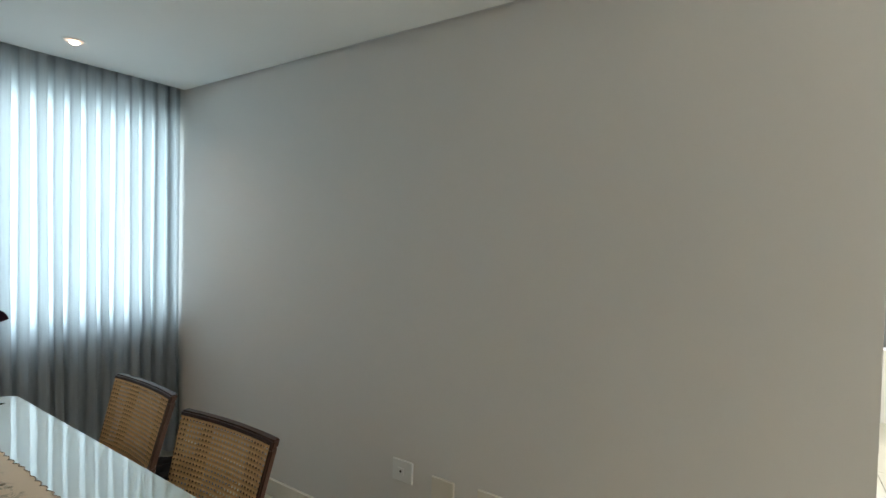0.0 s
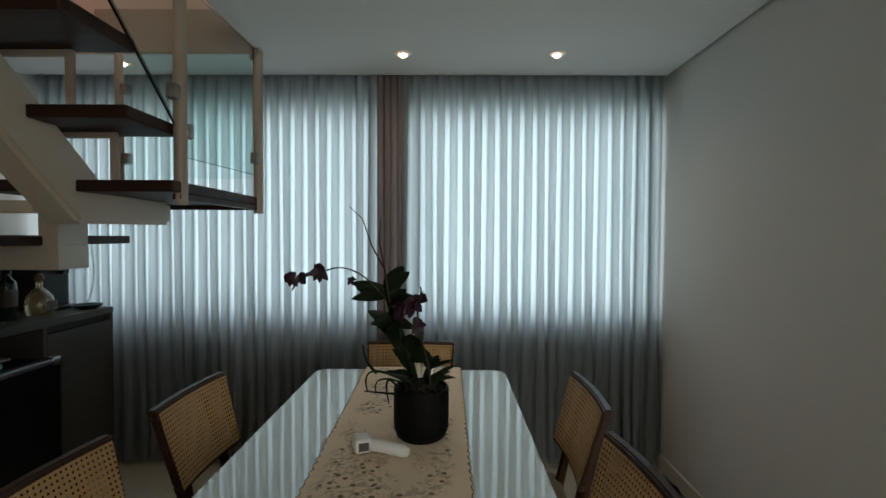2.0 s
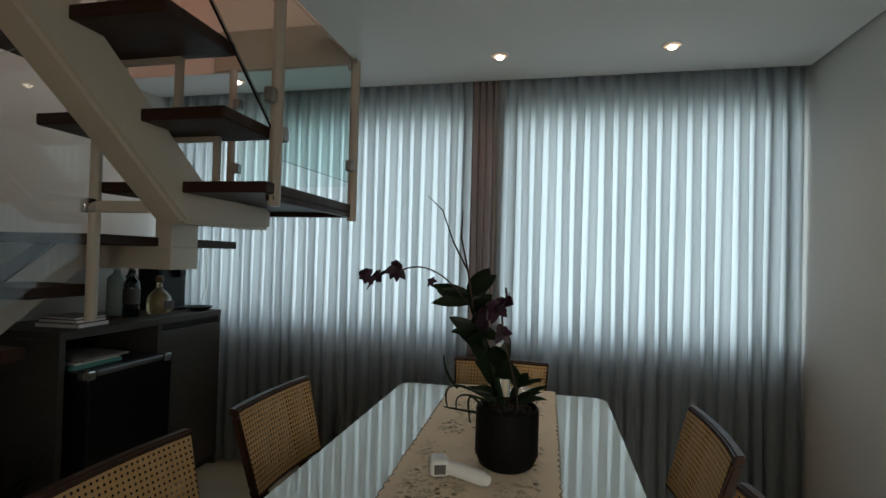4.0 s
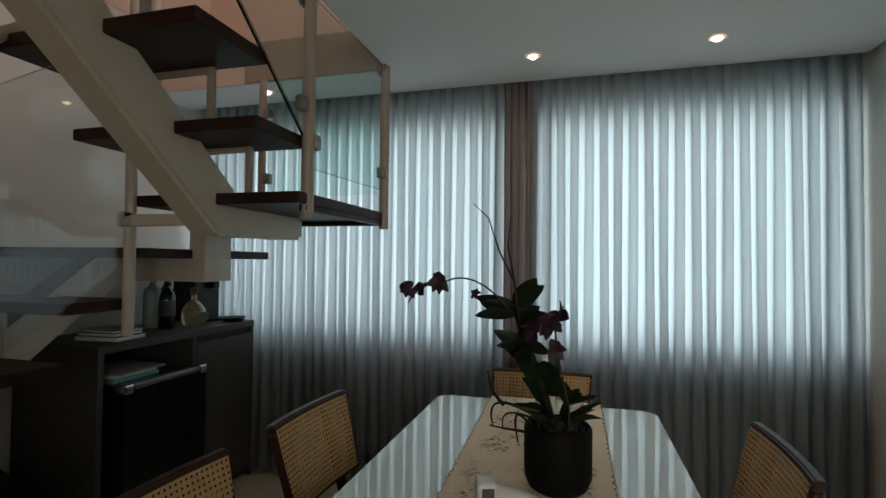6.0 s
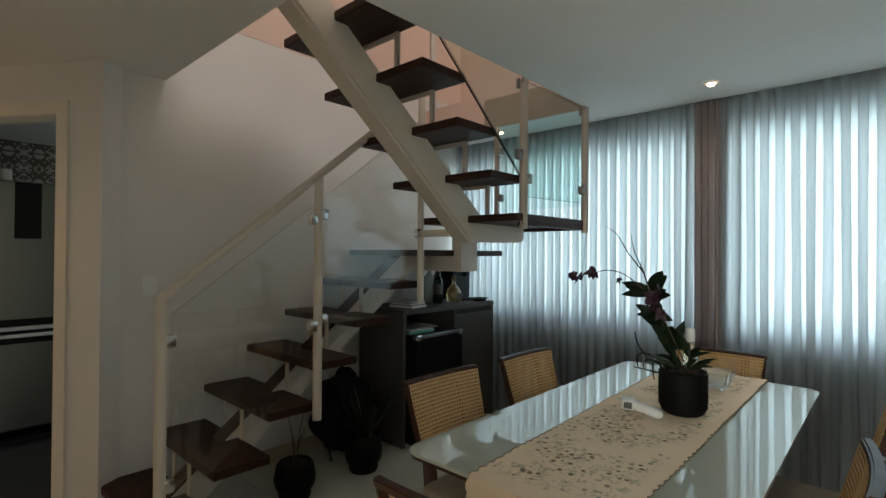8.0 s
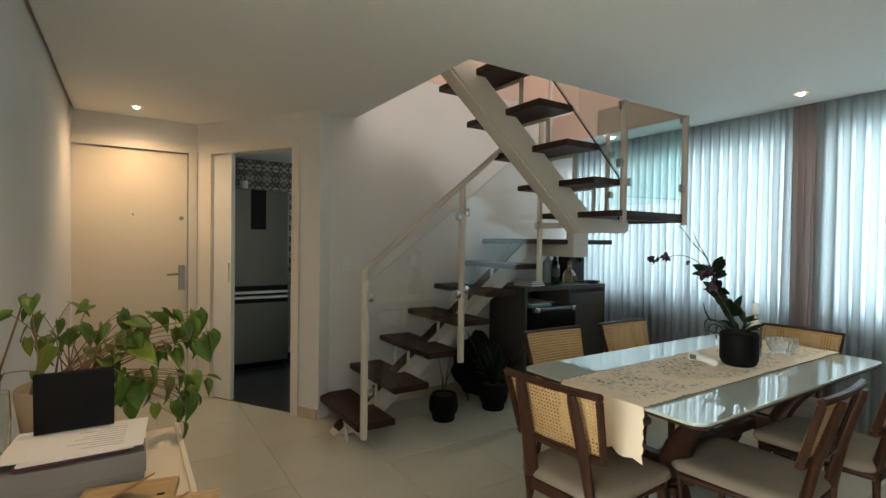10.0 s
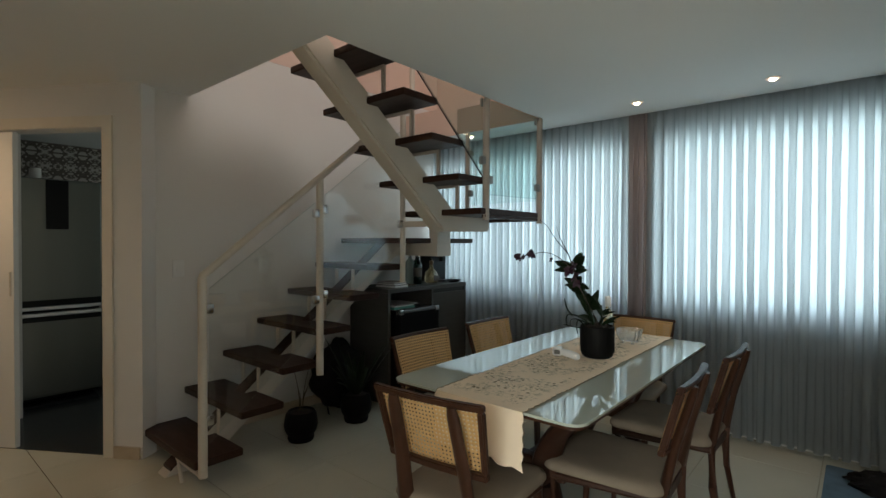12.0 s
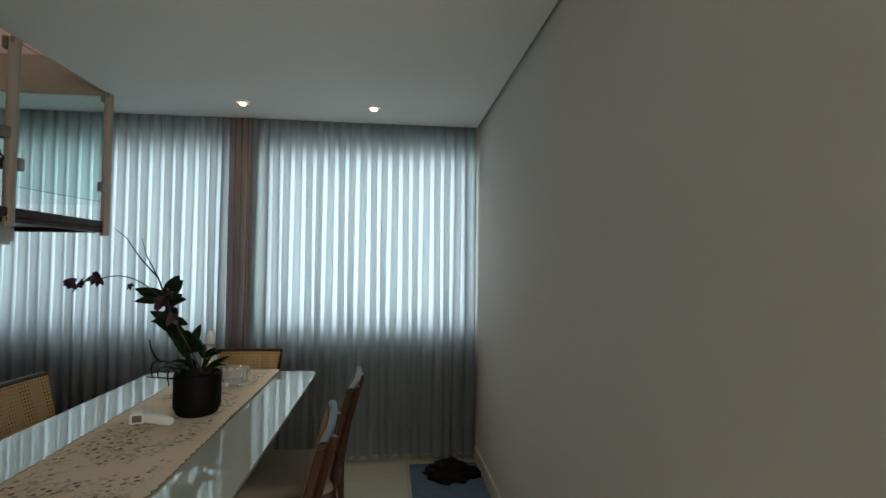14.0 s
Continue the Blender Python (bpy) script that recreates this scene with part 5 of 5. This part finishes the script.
bm = lathe(bmesh.new(), -1.76, 0.475, [(0.03, ZG), (0.034, ZG + 0.006), (0.034, ZG + 0.16), (0.026, ZG + 0.195), (0.014, ZG + 0.215), (0.013, ZG + 0.23)], 20)
part("body", bm, CLEAR, b, smooth=True)
bm = lathe(bmesh.new(), -1.76, 0.475, [(0.017, ZG + 0.231), (0.018, ZG + 0.25), (0.016, ZG + 0.285), (0.01, ZG + 0.29)], 16)
part("cap", bm, WHITE, b, "white plastic cap", smooth=True)

# ---- mat in the corner ----
m = thing("floor_mat", "blue terry mat in the corner beside the curtain", "mat", (-2.57, 1.65, 0))
bm = prism(bmesh.new(), rounded(-2.83, -2.25, 1.42, 1.875, 0.02, 4), 0.001, 0.012)
part("cloth", bm, RUG, m)
b = thing("cloth_heap", "crumpled black cloth lying on the blue mat", "cloth", (-2.66, 1.65, 0.012))
bm = bmesh.new()
bmesh.ops.create_icosphere(bm, subdivisions=4, radius=1)
for v in bm.verts:
    n = noise.noise(v.co * 2.1 + Vector((4, 1, 0))) * 0.5 + noise.noise(v.co * 5) * 0.2
    v.co = Vector((v.co.x * 0.15 * (1 + n), v.co.y * 0.16 * (1 + n), max(0.0, v.co.z * (1 + n)) * 0.05))
bmesh.ops.translate(bm, verts=bm.verts, vec=(-2.67, 1.68, 0.0125))
part("fabric", bm, BLACKMATT, b, smooth=True)

# ---- kitchen beyond the doorway ----
HANDLE = material("satin_aluminium", (0.8, 0.8, 0.8), 0.5, metal=0.4, vary=0.03)
f = thing("refrigerator", "tall brushed steel two-door refrigerator", "refrigerator", (-0.09, -3.95, 0))
part("body", boxes((-0.39, 0.215, -4.33, -3.66, 0.03, 1.875), bevel=0.006), BLACK, f)
u = part("upper_door", boxes((-0.395, 0.22, -3.655, -3.595, 0.785, 1.88), bevel=0.01), STEEL, f)
part("display", boxes((-0.155, 0.0, -3.5945, -3.590, 1.46, 1.872), bevel=0.002), BLACK, u, "black control panel")
part("handle", boxes((-0.385, 0.21, -3.594, -3.575, 0.787, 0.815), bevel=0.004), HANDLE, u)
# flat black strip on the door, beside the handle
part("grip_recess", boxes((-0.385, 0.21, -3.5945, -3.592, 0.817, 0.87)), BLACK, u, "flat black strip at the grip")
l = part("lower_door", boxes((-0.395, 0.22, -3.655, -3.595, 0.06, 0.765), bevel=0.01), STEEL, f)
part("handle", boxes((-0.385, 0.21, -3.594, -3.575, 0.735, 0.763), bevel=0.004), HANDLE, l)
part("grip_recess", boxes((-0.385, 0.21, -3.5945, -3.592, 0.69, 0.733)), BLACK, l, "flat black strip at the grip")
b = thing("storage_tin", "small white tin on the refrigerator", "tin", (0.0, -3.8, 1.876))
bm = lathe(bmesh.new(), 0.04, -3.75, [(0.04, 1.877), (0.042, 1.88), (0.042, 1.97), (0.038, 1.975)], 18)
part("body", bm, WHITE, b, smooth=True)
k = thing("kitchen_unit", "white kitchen drawer unit beside the refrigerator", "cabinet", (-0.9, -4.0, 0))
part("carcass", boxes((-1.4, -0.43, -4.34, -3.72, 0.1, 0.86)), WHITE, k)
for z0, z1 in ((0.12, 0.36), (0.37, 0.61), (0.62, 0.85)):
    part("drawer_front", boxes((-1.39, -0.44, -3.72, -3.70, z0, z1), bevel=0.003), WHITE, k)
w = solid("kitchen_worktop", boxes((-1.42, -0.425, -4.34, -3.69, 0.862, 0.892), bevel=0.003), STONE, "brown stone kitchen worktop", "worktop")

# ---- desk beside the entrance ----
DX0, DX1, DY0, DY1, DZ = 0.935, XL - 0.016, -0.05, 0.95, 0.75
d = thing("desk", "pale laminate desk against the wall", "desk", ((DX0 + DX1) / 2, 0.4, 0))
part("top", boxes((DX0, DX1, DY0, DY1, DZ - 0.03, DZ), bevel=0.003), DESKTOP, d)
part("edge_lip", boxes((DX0, DX0 + 0.014, DY0, DY1, DZ + 0.0005, DZ + 0.012), bevel=0.003), DESKTOP, d)
part("side_panel", boxes((DX0 + 0.03, DX1 - 0.01, DY0 + 0.02, DY0 + 0.045, 0, DZ - 0.031), bevel=0.002), DESKTOP, d)
part("side_panel", boxes((DX0 + 0.03, DX1 - 0.01, DY1 - 0.045, DY1 - 0.02, 0, DZ - 0.031), bevel=0.002), DESKTOP, d)
part("back_panel", boxes((DX1 - 0.03, DX1 - 0.012, DY0 + 0.046, DY1 - 0.046, 0.3, DZ - 0.031)), DESKTOP, d)


def flat_box(name, label, cat, x0, x1, y0, y1, z0, z1, mat, turn=0.0, bevel=0.002, group=""):
    cx, cy = (x0 + x1) / 2, (y0 + y1) / 2
    ob = solid(name, box(bmesh.new(), x0 - cx, x1 - cx, y0 - cy, y1 - cy, 0, z1 - z0, bevel=bevel), mat, label, cat, group=group)
    ob.location, ob.rotation_euler = (cx, cy, z0), (0, 0, radians(turn))
    return ob


b = thing("storage_box", "flat grey cardboard box on the desk", "box", (1.2, 0.25, DZ))
part("base", boxes((1.042, 1.36, 0.17, 0.336, DZ + 0.0005, DZ + 0.062), bevel=0.002), GREYBOX, b)
part("lid", boxes((1.038, 1.364, 0.166, 0.340, DZ + 0.030, DZ + 0.082), bevel=0.003), GREYBOX, b)
flat_box("notebook", "dark red notebook on the grey box", "notebook", 1.075, 1.30, 0.19, 0.325, DZ + 0.0825, DZ + 0.097, material("maroon_cover", (0.10, 0.02, 0.03), 0.5), 2)
flat_box("envelope", "white envelope under the notebook edge", "envelope", 1.065, 1.29, 0.20, 0.34, DZ + 0.0975, DZ + 0.101, PAPER, 0, 0)
pg = flat_box("paper_sheet", "loose sheet of printed paper on top", "paper", 1.035, 1.325, 0.12, 0.33, DZ + 0.113, DZ + 0.1142, PAPER, -5, 0)
pg.location.z = DZ + 0.1015
rnd = random.Random(7)
bm = bmesh.new()
for k in range(9):
    box(bm, -0.10, -0.10 + rnd.uniform(0.06, 0.15), 0.07 - 0.016 * k, 0.074 - 0.016 * k, 0.0013, 0.0016)
ink = part("print_lines", bm, material("faint_print", (0.5, 0.48, 0.46), 0.9), None)
ink.parent = pg
# black upright panel
b = thing("tablet_stand", "black upright panel standing on the desk", "tablet", (1.2, 0.08, DZ))
bm = box(bmesh.new(), 1.108, 1.282, -0.008, 0.008, 0, 0.262, bevel=0.004)
bmesh.ops.rotate(bm, verts=bm.verts, cent=(1.2, 0, 0), matrix=Matrix.Rotation(radians(-5), 3, "X"))
bmesh.ops.translate(bm, verts=bm.verts, vec=(0.0, 0.128, DZ + 0.002))
part("panel", bm, BLACKMATT, b)
part("foot", boxes((1.15, 1.28, 0.10, 0.155, DZ + 0.0005, DZ + 0.006)), BLACK, b)
STRUT = material("brown_card", (0.36, 0.19, 0.08), 0.7, vary=0.1)
# photo frames lying face down
for (cx, cy, turn, w, dd2, lab) in ((1.075, 0.405, -12, 0.20, 0.105, "backing board of a wooden photo frame lying face down"), (1.02, 0.545, -8, 0.24, 0.14, "second wooden photo frame lying face down"), (1.24, 0.545, 8, 0.18, 0.16, "dark-edged photo frame lying face down")):
    fr = thing("photo_frame", lab, "photo frame", (cx, cy, DZ), group="photo frames on the desk")
    dark = cx > 1.2
    bm = bmesh.new()
    for q in ((-w / 2, w / 2, -dd2 / 2, -dd2 / 2 + 0.014), (-w / 2, w / 2, dd2 / 2 - 0.014, dd2 / 2), (-w / 2, -w / 2 + 0.014, -dd2 / 2 + 0.014, dd2 / 2 - 0.014), (w / 2 - 0.014, w / 2, -dd2 / 2 + 0.014, dd2 / 2 - 0.014)):
        box(bm, cx + q[0], cx + q[1], cy + q[2], cy + q[3], DZ + 0.0005, DZ + 0.018, bevel=0.002)
    part("moulding", bm, DARKWOOD if dark else RAWWOOD, fr)
    part("backing", boxes((cx - w / 2 + 0.014, cx + w / 2 - 0.014, cy - dd2 / 2 + 0.014, cy + dd2 / 2 - 0.014, DZ + 0.004, DZ + 0.0165)), RAWWOOD, fr)
    bm = box(bmesh.new(), -0.03, 0.03, 0, 0.10, 0, 0.003, m=Matrix.Translation((cx + 0.03, cy + 0.02, DZ + 0.0175)) @ Euler((radians(30), 0, radians(62))).to_matrix().to_4x4())
    part("strut", bm, STRUT, fr, "brown card easel strut")
    for sx in (-1, 1):
        bm = bmesh.new()
        box(bm, cx + sx * w * 0.36 - 0.008, cx + sx * w * 0.36 + 0.008, cy + dd2 * 0.3, cy + dd2 * 0.3 + 0.006, DZ + 0.0166, DZ + 0.0195)
        part("clip", bm, BLACK, fr)
    fr.rotation_euler = (0, 0, radians(turn))
# carved figure: one plain mesh
bm = bmesh.new()
FX, FY = 1.372, 0.36
box(bm, FX - 0.03, FX + 0.03, FY - 0.03, FY + 0.03, DZ + 0.0005, DZ + 0.022, bevel=0.004)
tube(bm, [(FX, FY, DZ + 0.02), (FX + 0.004, FY, DZ + 0.07), (FX - 0.004, FY, DZ + 0.13), (FX + 0.004, FY, DZ + 0.17), (FX, FY, DZ + 0.215), (FX + 0.006, FY, DZ + 0.235), (FX + 0.003, FY, DZ + 0.262)], [0.012, 0.014, 0.013, 0.016, 0.017, 0.009, 0.006], 10)
tube(bm, [(FX - 0.015, FY, DZ + 0.21), (FX - 0.018, FY, DZ + 0.245)], 0.007, 8)
solid("carved_figure", bm, DARKWOOD, "slender carved dark wooden figure on a base", "figurine", smooth=True)


# pothos in a beige pot
def heart(n=7, curl=0.22, fold=0.12):
    """One heart-shaped leaf about a unit long, tip along +x."""
    bm = bmesh.new()
    rows = []
    for k in range(n + 1):
        s = k / n
        w = 0.46 * math.sin(math.pi * min(1.0, 0.16 + 0.84 * s ** 0.72)) ** 0.9 if 0 < k < n else (0.26 if k == 0 else 0.0)
        x = s - (0.12 if k == 0 else 0)
        rows.append([bm.verts.new((x, -w, fold * w - curl * s * s)), bm.verts.new((s, -w * 0.5, 0.03 - curl * s * s)), bm.verts.new((s, 0, -0.02 - curl * s * s)), bm.verts.new((s, w * 0.5, 0.03 - curl * s * s)), bm.verts.new((x, w, fold * w - curl * s * s))])
    for a, b in zip(rows, rows[1:]):
        for j in range(4):
            bm.faces.new((a[j], a[j + 1], b[j + 1], b[j]))
    ext = bmesh.ops.extrude_face_region(bm, geom=bm.faces[:])
    bmesh.ops.translate(bm, verts=[g for g in ext["geom"] if isinstance(g, bmesh.types.BMVert)], vec=(0, 0, 0.012))
    bmesh.ops.recalc_face_normals(bm, faces=bm.faces)
    me = bpy.data.meshes.new("leaf")
    bm.to_mesh(me)
    bm.free()
    me.materials.append(LEAF)
    for p in me.polygons:
        p.use_smooth = True
    return me


QX, QY = 1.235, 0.005
v = thing("pothos_plant", "leafy green pothos in a beige pot on the desk", "plant", (QX, QY, DZ))
bm = lathe(bmesh.new(), QX, QY + 0.01, [(0.072, DZ + 0.0005), (0.079, DZ + 0.01), (0.101, DZ + 0.15), (0.106, DZ + 0.19), (0.102, DZ + 0.20), (0.095, DZ + 0.19), (0.092, DZ + 0.175)], 32)
part("pot", bm, TERRA, v, "beige ceramic pot", smooth=True)
bm = lathe(bmesh.new(), QX, QY + 0.01, [(0.092, DZ + 0.172), (0.05, DZ + 0.18), (0.002, DZ + 0.182)], 18)
part("soil", bm, SOIL, v)
HEARTS = [heart(), heart(7, 0.42, 0.55), heart(7, 0.1, 0.8), heart(7, 0.6, 0.2)]
rnd = random.Random(21)
base = Vector((QX, QY + 0.01, DZ + 0.18))
for k in range(60):
    if k < 36:
        tip = Vector((rnd.uniform(0.88, 1.37), QY + rnd.uniform(-0.14, 0.10), rnd.uniform(1.01, 1.20)))
    elif k < 54:
        tip = Vector((rnd.uniform(0.85, 0.98), QY + rnd.uniform(-0.10, 0.08), rnd.uniform(0.78, 1.08)))
    else:
        tip = Vector((rnd.uniform(1.04, 1.14), QY + rnd.uniform(0.02, 0.10), rnd.uniform(0.88, 1.0)))
    out = tip - base
    mid = base + out * 0.5 + Vector((rnd.uniform(-0.04, 0.04), 0, 0.03 + 0.08 * rnd.random()))
    pts = bend(base + Vector((rnd.uniform(-0.07, 0.07), rnd.uniform(-0.05, 0.05), -0.004)), mid, tip, 7)
    bm = tube(bmesh.new(), pts, [0.0022, 0.002, 0.0019, 0.0017, 0.0016, 0.0014, 0.0013, 0.0011], 5)
    part("stem", bm, VINE, v, smooth=True)
    for at in (pts[-1], pts[5 if k % 2 else 4]) if k % 3 else (pts[-1],):
        lf = new("leaf", HEARTS[rnd.randrange(4)])
        lf.parent = v
        yaw = math.atan2(out.y * 0.4 + 0.12, out.x) + rnd.uniform(-1.2, 1.2)
        size = rnd.uniform(0.048, 0.086) if at is pts[-1] else rnd.uniform(0.035, 0.055)
        lf.matrix_basis = Matrix.Translation(Vector(at) - v.location) @ Euler((rnd.uniform(-0.9, 0.9), rnd.uniform(0.1, 1.4), yaw)).to_matrix().to_4x4() @ Matrix.Diagonal((size, size * rnd.uniform(0.6, 0.95), size, 1))
# glass vase with a sprig behind it
g = thing("glass_vase", "clear glass vase with a dark sprig on the desk", "vase", (1.33, -0.01, DZ))
bm = lathe(bmesh.new(), 1.385, 0.0, [(0.03, DZ + 0.0005), (0.036, DZ + 0.006), (0.04, DZ + 0.12), (0.036, DZ + 0.19), (0.033, DZ + 0.19), (0.036, DZ + 0.12), (0.032, DZ + 0.012), (0.002, DZ + 0.01)], 22)
part("body", bm, CLEAR, g, smooth=True)
bm = tube(bmesh.new(), [(1.38, 0.0, DZ + 0.02), (1.37, 0.0, DZ + 0.25), (1.315, 0.0, DZ + 0.46)], [0.003, 0.003, 0.0025], 7)
part("sprig", bm, VINE, g, smooth=True)

# ---- floor tiles: 0.587 m grid ----
TILES = tagged(new("floor"), "large polished cream porcelain floor tiles", "floor", kind=S)
P, GAP = 0.587, 0.0028
tx, ty = 0.303, -0.36


def tile_mesh(x0, x1, y0, y1):
    bm = box(bmesh.new(), -(x1 - x0) / 2, (x1 - x0) / 2, -(y1 - y0) / 2, (y1 - y0) / 2, -0.010, 0.0, bevel=0.0012, seg=1)
    me = bpy.data.meshes.new("tile")
    bm.to_mesh(me)
    bm.free()
    me.materials.append(TILE)
    return me


FULL = tile_mesh(0, P - GAP, 0, P - GAP)
for i in range(-6, 7):
    for j in range(-5, 11):
        x0, y0 = tx + i * P, ty + j * P
        if x0 + P < -3.0 or x0 > 4.0 or y0 > 5.5 or y0 + P < -2.96:
            continue
        if y0 + P < -1.95 and x0 + P < 0.0:
            continue
        ob = new("tile", FULL)
        ob.parent = TILES
        ob.location = (x0 + P / 2, y0 + P / 2, 0.0)
